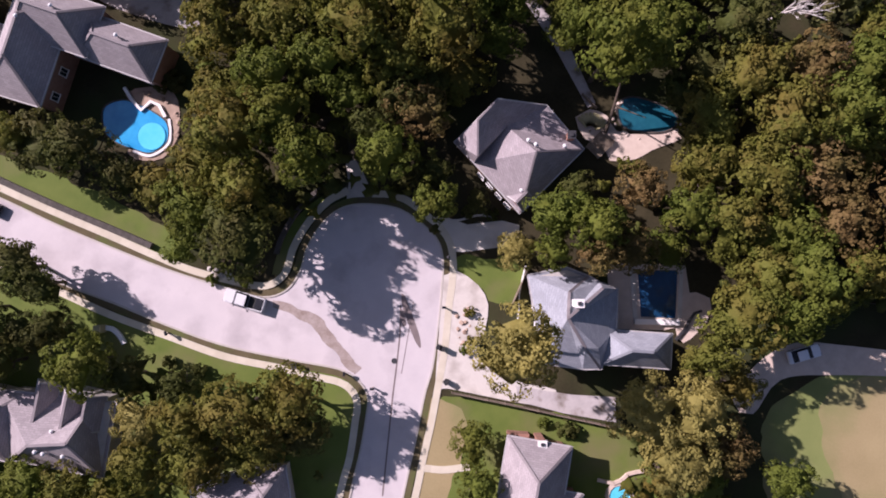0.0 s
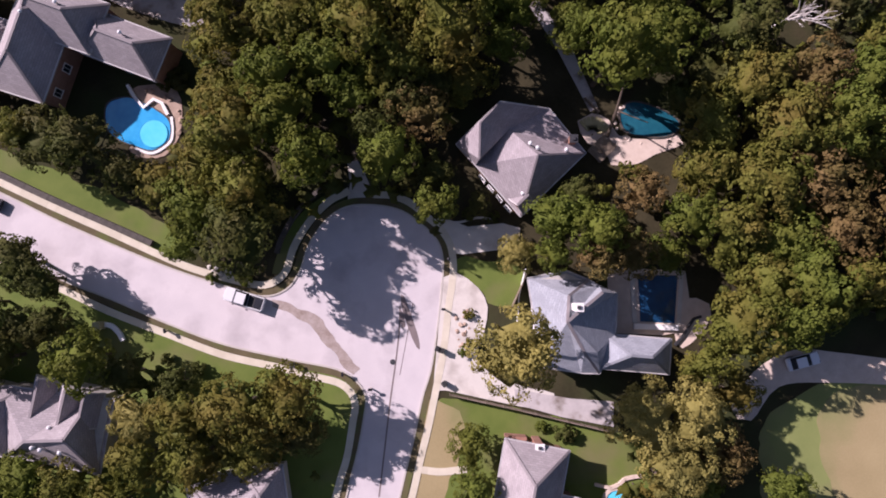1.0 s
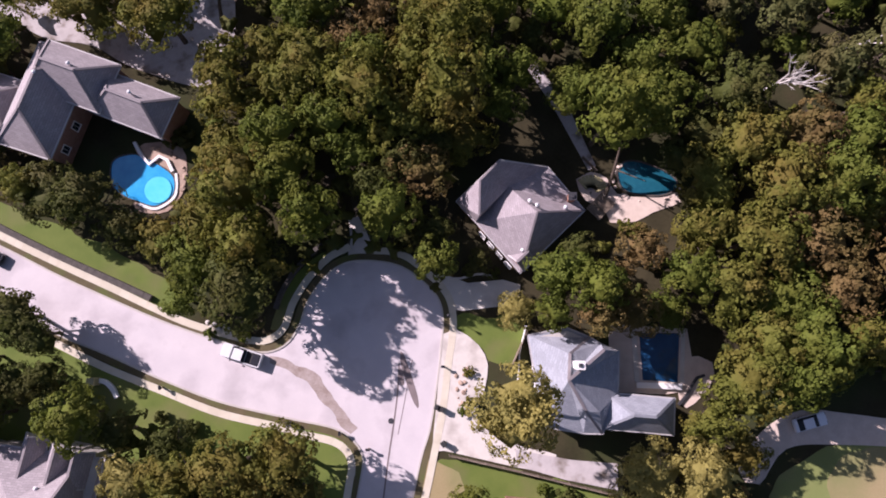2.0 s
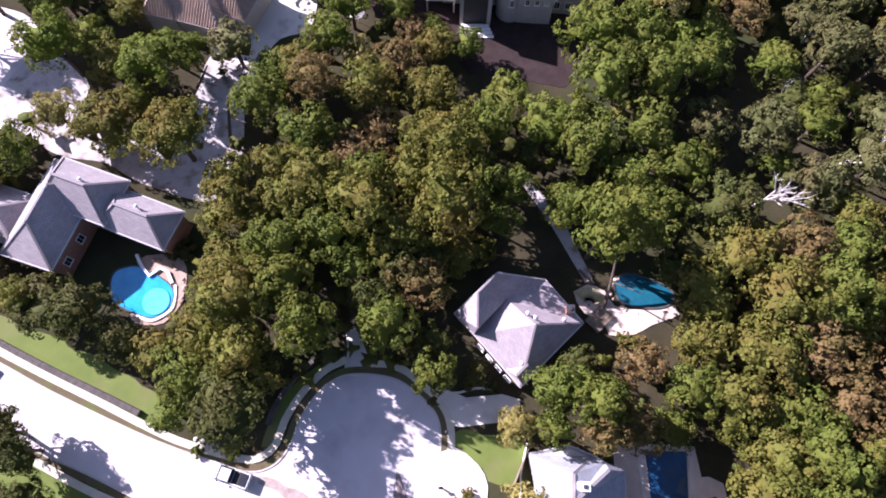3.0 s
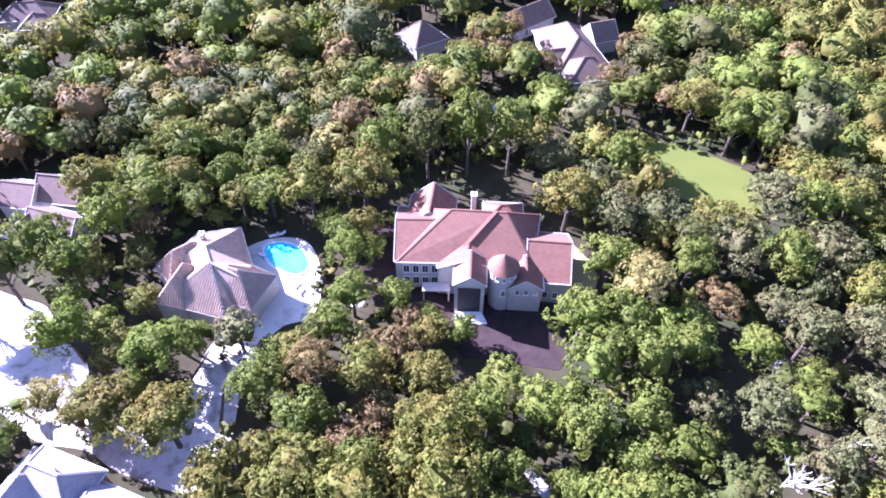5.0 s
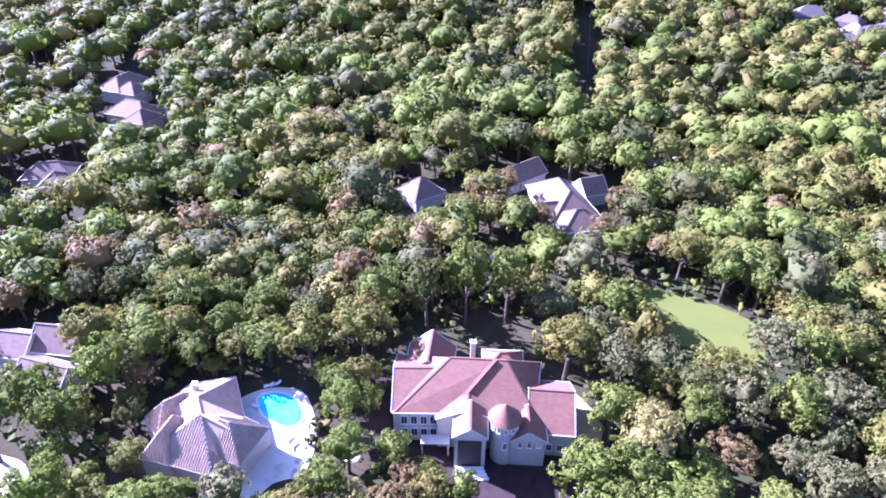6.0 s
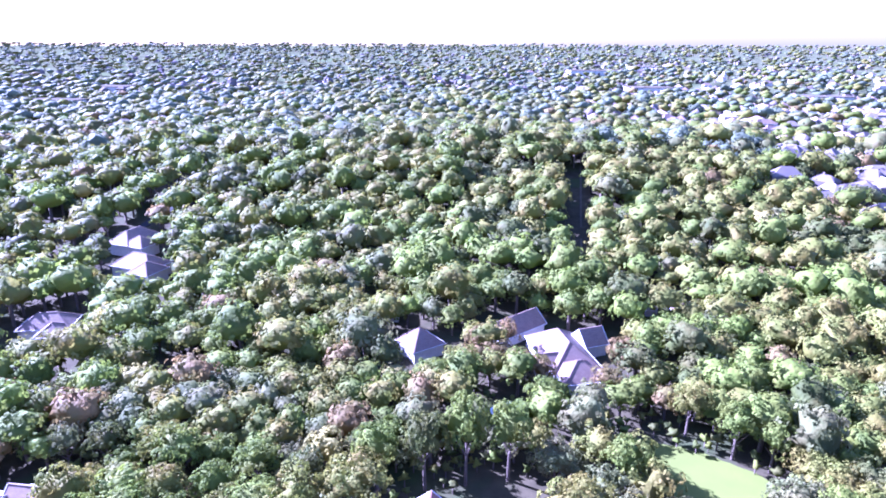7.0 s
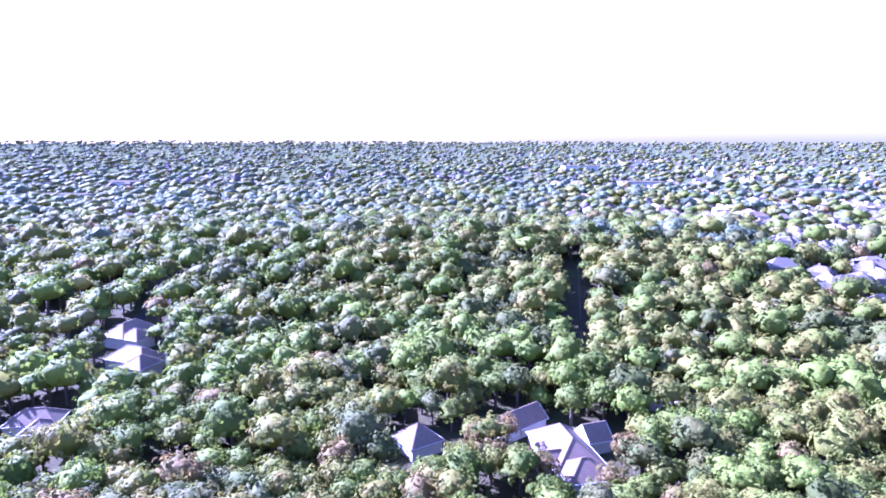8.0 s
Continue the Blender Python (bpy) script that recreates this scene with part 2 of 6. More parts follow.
def prism(bm, pts, z0, z1, mat=0):
    """An upright solid on a flat outline."""
    area = sum(a[0] * b[1] - b[0] * a[1] for a, b in zip(pts, pts[1:] + pts[:1]))
    if area < 0:
        pts = pts[::-1]
    lo = [bm.verts.new((x, y, z0)) for x, y in pts]
    hi = [bm.verts.new((x, y, z1)) for x, y in pts]
    fs = [bm.faces.new(hi), bm.faces.new(lo[::-1])]
    for i in range(len(pts)):
        j = (i + 1) % len(pts)
        fs.append(bm.faces.new((lo[i], lo[j], hi[j], hi[i])))
    for f in fs:
        f.material_index = mat
    for f in fs[:2]:
        f.normal_update()
    bmesh.ops.triangulate(bm, faces=fs[:2])


def curve(pts, step=1.0, closed=False):
    """A smooth line through the points, resampled."""
    p = [Vector((*a, 0)) for a in pts]
    out = []
    n = len(p)
    for i in range(n if closed else n - 1):
        a, b = p[i], p[(i + 1) % n]
        before = p[(i - 1) % n] if closed or i else a * 2 - b
        after = p[(i + 2) % n] if closed or i + 2 < n else b * 2 - a
        k = max(1, round((b - a).length / step))
        for j in range(k):
            t = j / k
            out.append(0.5 * (2 * a + (b - before) * t + (2 * before - 5 * a + 4 * b - after) * t * t + (3 * a - before - 3 * b + after) * t ** 3))
    if not closed:
        out.append(p[-1])
    return [(v.x, v.y) for v in out]


def shifted(line, d, closed=False):
    """The line moved d metres to its left."""
    out = []
    for i, (x, y) in enumerate(line):
        a = line[i - 1] if i or closed else line[i]
        b = line[(i + 1) % len(line)] if i + 1 < len(line) or closed else line[i]
        t = Vector((b[0] - a[0], b[1] - a[1])).normalized()
        out.append((x - t.y * d, y + t.x * d))
    return out


def ribbon(bm, line, d0, d1, z0, z1, closed=False, mat=0):
    """A solid band between two offsets of a line."""
    a, b = shifted(line, d0, closed), shifted(line, d1, closed)
    q = [[bm.verts.new((*p, z)) for p in l] for l, z in ((a, z0), (b, z0), (b, z1), (a, z1))]
    n = len(line)
    for i in range(n if closed else n - 1):
        j = (i + 1) % n
        for k in range(4):
            m = (k + 1) % 4
            bm.faces.new((q[k][i], q[k][j], q[m][j], q[m][i])).material_index = mat
    if not closed:
        for i in (0, n - 1):
            bm.faces.new([q[k][i] for k in (range(4) if i else range(3, -1, -1))]).material_index = mat
    bmesh.ops.recalc_face_normals(bm, faces=bm.faces)


def sheet(name, pts, z, mat, label, category, smooth=True):
    bm = bmesh.new()
    line = curve(pts, 1.0 if category in ("lawn", "field", "yard", "path") else 1.5, True) if smooth else list(pts)
    if smooth and category in ("lawn", "field", "yard", "path"):
        line = [(p[0] + 0.7 * noise.noise((p[0] * 0.45, p[1] * 0.45, 3.0)), p[1] + 0.7 * noise.noise((p[0] * 0.45, p[1] * 0.45, 9.0))) for p in line]
    prism(bm, line, -0.15, z, 0)
    return tagged(part(name, bm, mat), label, category, kind="structure")


# ---------------- ground ----------------
def land(x, y):
    """Flat by the houses, gentle swells far off, rising to the skyline."""
    d = math.hypot(x, y)
    far = min(1.0, max(0.0, (d - 420) / 4000))
    swell = min(1.0, max(0.0, (d - 260) / 500))
    hill = 24 * math.exp(-((x - 40) / 260) ** 2 - ((y - 330) / (88 if y < 330 else 70)) ** 2)
    return 60 * far * far * (3 - 2 * far) + swell * (7 * noise.noise((x / 330, y / 330, 1.3)) + 2) + hill


bm = bmesh.new()
rings = [0] + [12 * 1.13 ** i for i in range(50) if 12 * 1.13 ** i < 4200] + [4220]
SEG = 180
prev = None
for r in rings:
    if r == 0:
        row = [bm.verts.new((0, 0, 0))]
    else:
        row = []
        for k in range(SEG):
            a = 2 * math.pi * k / SEG
            row.append(bm.verts.new((r * math.cos(a), r * math.sin(a), land(r * math.cos(a), r * math.sin(a)))))
    if prev:
        for k in range(SEG):
            j = (k + 1) % SEG
            f = bm.faces.new((prev[0], row[k], row[j]) if len(prev) == 1 else (prev[k], row[k], row[j], prev[j]))
            f.material_index = int(r > 520)
    prev = row
for f in bm.faces:
    f.smooth = True
tagged(part("ground", bm, [LITTER, GRASSLAND]), "brown and green woodland ground with leaf litter", "ground", kind="structure")

# ---------------- road ----------------
NORTH = [(-90, 24.5), (-70, 16), (-56.3, 10.1), (-49, 6.7), (-41.8, 3.7), (-34.6, 0.9), (-28.2, -1.1), (-22.8, -2.5), (-19.7, -1.6), (-18.0, 0.8), (-17.0, 4.0), (-14.9, 7.2),
         (-12.4, 8.9), (-9.0, 9.2), (-5.4, 8.5), (-2.5, 6.5), (-0.9, 4.8), (-0.2, 2.6), (-0.3, -1.3), (-0.8, -6.2), (-1.5, -11.2),
         (-2.5, -14.7), (-3.6, -20.2), (-5.2, -27.3), (-10, -50), (-16, -80)]
SOUTH = [(-90, 15.5), (-70, 8.5), (-56.1, 2.9), (-48.1, -0.6), (-41.6, -3.0), (-34.5, -5.9), (-27.3, -8.4), (-18.8, -10.2), (-13.1, -11.3), (-10.7, -12.7),
         (-9.4, -14.7), (-9.6, -17.5), (-10.3, -21.6), (-11.6, -27.3), (-16.4, -50), (-22.5, -80)]
north, south = curve(NORTH, 0.8), curve(SOUTH, 0.8)
bm = bmesh.new()
prism(bm, north + south[::-1], -0.2, 0.02)
road = tagged(part("road", bm, CONCRETE), "pale concrete residential street with a turning circle", "road", kind="structure")
bm = bmesh.new()
ribbon(bm, north, 0.0, 0.2, -0.1, 0.12)
tagged(part("kerb_north", bm, KERB), "pale concrete kerb along the street", "kerb", kind="structure")
bm = bmesh.new()
ribbon(bm, south, -0.2, 0.0, -0.1, 0.12)
tagged(part("kerb_south", bm, KERB), "pale concrete kerb along the street", "kerb", kind="structure")

bm = bmesh.new()
ribbon(bm, south, -1.0, -0.2, -0.12, 0.075)
tagged(part("verge_south", bm, VERGE), "worn brownish grass strip between kerb and pavement", "verge", kind="structure")
bm = bmesh.new()
ribbon(bm, north, 0.2, 1.0, -0.12, 0.075)
tagged(part("verge_north", bm, VERGE), "worn brownish grass strip between kerb and pavement", "verge", kind="structure")

# ---------------- lawns, yards and drives ----------------
sheet("lawn_north", [(-90, 30), (-70, 21), (-56, 15.5), (-47, 12.3), (-39, 8.4), (-34, 5.5), (-34, 1.6), (-41.8, 4.4), (-49, 7.4), (-56.3, 10.8), (-70, 16.7), (-90, 25.2)],
      0.06, LAWN, "green mown verge and lawn beside the street", "lawn")
sheet("lawn_south", [(-88, 14), (-70, 7.5), (-56, 2.2), (-48, -1.6), (-41.6, -4.4), (-34.5, -7.2), (-27.3, -9.1), (-18.8, -10.7), (-13.3, -12), (-11.2, -13.2),
                     (-10, -15), (-10.2, -17.6), (-11, -22), (-12.3, -27.5), (-17, -48), (-40, -45), (-62, -30), (-75, -12)],
      0.055, LAWN, "green lawn in front of the houses", "lawn")
sheet("lawn_corner", [(1.8, 2.8), (4.5, 2.6), (9.2, 2.2), (10.3, -0.5), (8.6, -3.0), (5.6, -3.0), (4.8, -1.2), (1.9, -0.3)], 0.05, LAWN, "small green lawn beside a driveway", "lawn")
sheet("lawn_east", [(0.2, -14.6), (5, -15.2), (13, -16.8), (21, -18.6), (27, -19), (34, -22), (33, -34), (20, -40), (2, -42), (-5.5, -38), (-3.2, -26), (-1.2, -19)],
      0.05, LAWN, "green lawn between two houses", "lawn")
sheet("dry_verge", [(-1.6, -15.3), (2.2, -16.4), (2.6, -21), (0.6, -26), (-0.4, -34), (-4.6, -34), (-3.0, -25), (-2.4, -19)], 0.058, LAWN_DRY, "dry brown patch of lawn by the pavement", "lawn")
sheet("field", [(48.0, -14.2), (51, -12.9), (58, -12.4), (66, -13), (74, -18), (72, -30), (60, -36), (52, -31), (48.6, -25), (46.8, -18.5)],
      0.05, LAWN_DRY, "round dry grass field with green edges", "field")
sheet("field_edge", [(40, -17.5), (43.4, -14.4), (47, -12.6), (52, -11.7), (64, -11.4), (75, -16), (76, -34), (58, -41), (45, -37), (40, -27)],
      0.03, FIELD, "green grass round the dry field", "lawn")
sheet("meadow", [(38.5, 99), (38.6, 106), (39.4, 116), (41.4, 116), (43, 109.5), (48, 107.5), (54, 104), (60, 99), (63, 92), (59, 86), (50, 87), (43, 92)], 0.05, LAWN_BRIGHT, "bright green grass clearing in the woods", "lawn")
sheet("meadow_small", [(-69, 136), (-63, 137), (-58, 130), (-62, 127)], 0.05, LAWN_BRIGHT, "small green clearing in the woods", "lawn")
sheet("driveway_corner", [(-0.2, 0.2), (1.6, 0.9), (4.4, -1.0), (5.6, -3.4), (5.2, -6.5), (4.4, -10.2), (9.4, -13.0), (14, -14.0), (14, -16.0), (9.5, -15.6), (0.4, -13.8), (-1.0, -13.9), (-0.6, -7)],
      0.10, PALE_DRIVE, "pale concrete driveway opening on the street", "driveway")
sheet("parking", [(9.0, -13.5), (16, -14.6), (21.4, -14.9), (21.4, -18.0), (15, -16.9), (9.3, -15.4)], 0.11, LEAFY_SHADED, "shaded leaf-strewn concrete parking court behind a fence", "driveway", False)
sheet("driveway_taupe", [(-1.0, 6.2), (0.5, 7.6), (3, 6.7), (7.4, 7.2), (9.6, 6.6), (9.4, 4.4), (7.5, 3.9), (2.3, 3.2), (0.7, 3.4), (0.1, 5)],
      0.09, PALE_DRIVE, "pale concrete driveway with large slabs", "driveway", False)
sheet("driveway_far_east", [(36, -15.5), (39, -10.9), (44, -8.2), (50, -8.5), (60, -9.5), (80, -10.5), (80, -13), (60, -12.5), (49, -12.2), (42, -12.8), (38.5, -17)],
      0.07, DECKSTONE, "pale gravel driveway with a parked car", "driveway")
sheet("terrace_taupe", [(16.8, 20.4), (18.6, 21.4), (20.8, 20.6), (22, 18.6), (25.6, 18.2), (29.8, 18.9), (30.2, 17.6), (26.6, 16.2), (24.4, 15.0), (21.1, 14.8), (20.4, 16.6), (18, 17.6)],
      0.10, DECKSTONE, "pale stone pool terrace behind a house", "terrace")
sheet("terrace_slate", [(20.6, 1.8), (30.4, 1.5), (31.4, -5.8), (27.5, -6.6), (20.8, -6.4)], 0.12, DECKSTONE, "pale terrace between a house and its pool", "terrace", False)
sheet("terrace_edge_slate", [(30, -2), (33.4, -2.6), (33, -5.5), (30, -8.2), (29, -6)], 0.08, DECKSTONE, "pale stone bank with a curved low wall", "terrace")
sheet("terrace_blue", [(-40.6, 23.4), (-37.4, 24.4), (-34.4, 23.6), (-33.6, 21), (-33.9, 17.6), (-35.6, 15.2), (-38.2, 14.9), (-40.2, 16), (-38, 20)], 0.10, ROCK, "brown flagstone pool terrace", "terrace")
# dappled tree shade on this court is painted by the mottled concrete
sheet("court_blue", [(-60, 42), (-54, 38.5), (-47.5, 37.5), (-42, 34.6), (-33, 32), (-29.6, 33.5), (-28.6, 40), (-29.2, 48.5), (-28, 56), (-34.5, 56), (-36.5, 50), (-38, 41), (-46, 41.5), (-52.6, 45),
                      (-52, 49.5), (-56, 54), (-62, 54), (-65, 46)], 0.08, LEAFY_SHADED, "pale leaf-strewn court and driveway, tree shade mottled into the concrete", "driveway")
sheet("street_north", [(-120, 84), (-90, 72), (-72, 64.5), (-63.5, 61.5), (-60.5, 56), (-60, 50), (-61.5, 43), (-72, 42), (-90, 50), (-120, 62)],
      0.06, CONCRETE, "pale concrete turning circle of another street", "road")
sheet("terrace_tan", [(-33, 76.8), (-27.5, 78), (-23.6, 76), (-20.5, 68), (-21, 60.5), (-25.2, 58.5), (-28.4, 54.2), (-33.6, 54.4), (-36, 57.5), (-42, 60), (-44.5, 64), (-40, 70)],
      0.09, PALE_DRIVE, "white concrete terrace round a house and its pool", "terrace")
sheet("yard_red", [(-12.5, 82), (-13, 66), (-9, 62.5), (1, 58), (2, 54), (8, 52.5), (17, 51.5), (18.5, 58), (18, 64), (0, 84)], 0.05, SOIL, "bare reddish soil yard round the house", "yard")
sheet("yard_red_east", [(19, 78.5), (22, 78), (25, 73), (25.2, 66), (22, 62), (18.5, 62.5)], 0.055, LAWN_DRY, "dry yellow lawn beside the red-roofed house", "lawn")
# darker concrete here takes the place of the trees' shade
sheet("path_woods", [(9.6, 36.8), (11.4, 36.4), (15.6, 30.8), (19.4, 22.2), (18.4, 21.6), (14.2, 29.6)], 0.05, LEAFY_SHADED, "narrow garden path, its shade put into the concrete's colour", "path", False)


def track(name, x0, y0, x1, y1, w, mat, label):
    """A straight track that follows the swells of the land."""
    bm = bmesh.new()
    n = 40
    rows = []
    side = Vector((y1 - y0, x0 - x1, 0)).normalized() * w / 2
    for i in range(n + 1):
        p = Vector((x0 + (x1 - x0) * i / n, y0 + (y1 - y0) * i / n, 0))
        row = []
        for q, dz in ((p - side, 0.25), (p + side, 0.25), (p + side, -0.6), (p - side, -0.6)):
            row.append(bm.verts.new((q.x, q.y, land(q.x, q.y) + dz)))
        rows.append(row)
    for a, b in zip(rows, rows[1:]):
        for k in range(4):
            bm.faces.new((a[k], a[(k + 1) % 4], b[(k + 1) % 4], b[k]))
    bm.faces.new(rows[0][::-1])
    bm.faces.new(rows[-1])
    bmesh.ops.recalc_face_normals(bm, faces=bm.faces)
    tagged(part(name, bm, mat), label, "track", kind="structure")


track("cut_track", 46.5, 196, 66, 300, 0.8, TRACK, "pale track along a cut through the woods")
# two dark strips laid where only shade lies between the rows
track("shaded_gap_west", -166, 200, -140, 300, 4, GAP_SHADE, "dark strip standing in for the shade between rows of trees")
track("shaded_gap_east", -142, 176, -116, 276, 4, GAP_SHADE, "second dark strip painted for the shade between rows of trees")
sheet("bare_patch", [(-15.6, 18.8), (-13, 19), (-11.6, 15.6), (-12.4, 11), (-10, 9.9), (-8.6, 10.2), (-10.6, 14), (-11, 17), (-12, 20), (-15.4, 20.4)], 0.05, TRACK,
      "bare sandy track between trees", "path")

# ---------------- pavements of slabs ----------------
SLAB = bmesh.new()
box(SLAB, 0, 0, 0.02, 1.192, 0.88, 0.20)
SLAB_MESH = mesh_of("slab", SLAB, PAVE)


def pavement(name, pts, label):
    line = curve(pts, 0.2)
    base = bmesh.new()
    ribbon(base, line, -0.44, 0.44, -0.1, 0.112)
    ob = tagged(part(name, base, PAVE), label, "pavement", kind="structure")
    run, last = 0.0, line[0]
    for p in line[1:]:
        run += math.dist(p, last)
        if run >= 1.2:
            run = 0.0
            s = new("slab", SLAB_MESH)
            s.parent = ob
            s.matrix_basis = place(*p, random.uniform(-0.004, 0.004), math.degrees(math.atan2(p[1] - last[1], p[0] - last[0])))
        last = p


pavement("pavement_south", [(-88, 13.6), (-70, 7.2), (-56.0, 1.8), (-47.7, -2.0), (-41.6, -4.7), (-34.5, -7.3), (-27.4, -9.8), (-20.2, -11.3), (-16.7, -12.2), (-13.1, -13.0), (-11.4, -14.2), (-10.8, -15.8),
                            (-11.0, -17.7), (-11.7, -22.3), (-13.0, -27.3), (-17, -46)], "cream concrete pavement of square slabs along the verge")
pavement("pavement_north", [(-88, 26), (-70, 17.8), (-56.3, 11.5), (-49.1, 8.3), (-41.8, 5.2), (-36.1, 2.7), (-31.5, 0.9), (-25, -0.8)], "pale concrete pavement of slabs below a low wall")
pavement("pavement_east", [(-0.6, 6.6), (0.7, 4.6), (1.2, 2.2), (1.1, -0.4), (0.7, -3.4), (0.1, -9.1), (-0.8, -14.0), (-1.6, -18.2), (-2.7, -23.0), (-3.6, -27.3), (-8, -46)],
         "cream concrete pavement of slabs beside the street")
pavement("pavement_circle", [(-24.6, -0.9), (-22.0, -0.9), (-20.0, 0.6), (-18.9, 3.9), (-17.1, 7.0), (-14.7, 9.6), (-12.6, 10.8)], "shaded concrete pavement round the turning circle")
pavement("pavement_drive", [(-9.0, 10.6), (-6.8, 10.5), (-4.5, 9.7), (-2.2, 7.9), (-0.6, 6.6)], "short concrete pavement between two drives")
pavement("garden_path", [(-2.4, -23.6), (0, -23.8), (2.6, -23.5)], "short cream path from the pavement to a house")

# ---------------- road marks and wear ----------------
bm = bmesh.new()
prism(bm, curve([(-5.3, -1.9), (-4.9, -2.2), (-3.8, -5.0), (-3.0, -7.4), (-2.9, -8.8), (-3.6, -7.9), (-4.6, -5.4), (-5.2, -3.6)], 0.4, True), 0.0, 0.026)
part("tar_patch", bm, TAR, road, "long dark repair patch")
bm = bmesh.new()
prism(bm, curve([(-5.3, -3.9), (-4.9, -4.6), (-4.7, -6.0), (-5.1, -6.2), (-5.4, -5.2)], 0.4, True), 0.0, 0.026)
part("tar_patch", bm, TAR, road, "small dark repair patch")
for a, wd in (([(-5.4, -3.4), (-5.5, -7), (-5.9, -11), (-6.4, -15), (-6.9, -20), (-7.6, -27)], 0.10), ([(-3.8, -3.0), (-4.6, -8), (-5.3, -12)], 0.05)):
    bm = bmesh.new()
    ribbon(bm, curve(a, 0.8), -wd, wd, 0.0, 0.027)
    part("joint_seal", bm, TAR, road, "dark sealed joint")
mud = curve([(-21.6, -3.3), (-19, -4.2), (-16.4, -5.6), (-14.6, -7.6), (-12.6, -9.8), (-10.8, -11.8)], 0.3)
edge = []
for side in (0.75, -0.45):
    bank = [(p[0] + 0.5 * noise.noise((p[0] * 0.45, p[1] * 0.45, side)) + 0.16 * noise.noise((p[0] * 2.3, p[1] * 2.3, side)), p[1] + 0.5 * noise.noise((p[0] * 0.45, p[1] * 0.45, side + 5))) for p in shifted(mud, side)]
    edge += bank if side > 0 else bank[::-1]
bm = bmesh.new()
prism(bm, edge, 0.0, 0.024)
part("mud_stain", bm, MUD, road, "brown mud washed across the road")
for x, y in ((-6.2, -10.4),):
    bm = bmesh.new()
    bmesh.ops.create_cone(bm, cap_ends=True, segments=20, radius1=0.36, radius2=0.34, depth=0.05, matrix=pose(x, y, 0.03))
    tagged(part("manhole_cover", bm, IRON), "round dark iron manhole cover in the road", "manhole cover")


# ---------------- houses ----------------
def roof_faces(w, d, rise, kind, run=None):
    """Corners of the eaves and ridge of a roof w by d about the origin, and its slopes."""
    x, y = w / 2, d / 2
    e = [(-x, -y, 0), (x, -y, 0), (x, y, 0), (-x, y, 0)]
    if kind == "gable":
        return e + [(-x, 0, rise), (x, 0, rise)], [(0, 1, 5, 4), (2, 3, 4, 5)], [(1, 2, 5), (3, 0, 4)], [(4, 5)]
    if w >= d:
        k = run or y
        r = [(-x + k, 0, rise), (x - k + 1e-3, 0, rise)]
        return e + r, [(0, 1, 5, 4), (1, 2, 5), (2, 3, 4, 5), (3, 0, 4)], [], [(0, 4), (3, 4), (1, 5), (2, 5), (4, 5)]
    k = run or x
    r = [(0, -y + k, rise), (0, y - k, rise)]
    return e + r, [(0, 1, 4), (1, 2, 5, 4), (2, 3, 5), (3, 0, 4, 5)], [], [(0, 4), (1, 4), (2, 5), (3, 5), (4, 5)]


def wing(house, cx, cy, w, d, turn, eave, rise, kind="hip", roof_mat=None, wall_mat=None, over=0.5, ridge_mat=None, tiles=False, base=0.0, run=None):
    """A block of a house: wall, roof, gutter and ridge caps."""
    m = pose(cx, cy, 0, 0, 0, turn)
    bm = bmesh.new()
    box(bm, 0, 0, (base + eave) / 2 - 0.05, w, d, eave - base + 0.1, m)
    wall = part("wall", bm, wall_mat, house)
    verts, slopes, gables, ridges = roof_faces(w + 2 * over, d + 2 * over, rise, kind, run)
    bm = bmesh.new()
    uv = bm.loops.layers.uv.new("UVMap")
    up = m @ Matrix.Translation((0, 0, eave))
    vs = [bm.verts.new(up @ Vector(v)) for v in verts]
    low = [bm.verts.new(up @ Vector((v[0], v[1], -0.22))) for v in verts[:4]]
    for s in slopes:
        f = bm.faces.new([vs[i] for i in s])
        f.normal_update()
        along = (vs[s[1]].co - vs[s[0]].co).normalized()
        upw = f.normal.cross(along)
        for lp in f.loops:
            o = lp.vert.co - vs[s[0]].co
            lp[uv].uv = (o.dot(along), o.dot(upw))
    for s in gables:
        bm.faces.new([vs[i] for i in s]).material_index = 1
    for i in range(4):
        j = (i + 1) % 4
        bm.faces.new((low[i], low[j], vs[j], vs[i])).material_index = 2
    bm.faces.new(low[::-1]).material_index = 2
    part("roof", bm, [roof_mat, wall_mat, TRIM], house)
    for i in range(4):
        j = (i + 1) % 4
        top = 4 if i == 3 else 5
        for p, q in ((i, top), (j, top)) if kind == "gable" and i in (1, 3) else ((i, j),):
            bm = bmesh.new()
            beam(bm, vs_pt(up, verts[p]), vs_pt(up, verts[q]), 0.15, 0.15)
            part("gutter", bm, TRIM, house)
    for a, b in ridges:
        bm = bmesh.new()
        beam(bm, vs_pt(up, verts[a]), vs_pt(up, verts[b]), 0.3, 0.09)
        part("ridge_cap", bm, ridge_mat or roof_mat, house)
    if tiles:
        rolls(house, up, verts, slopes, roof_mat)
    return wall


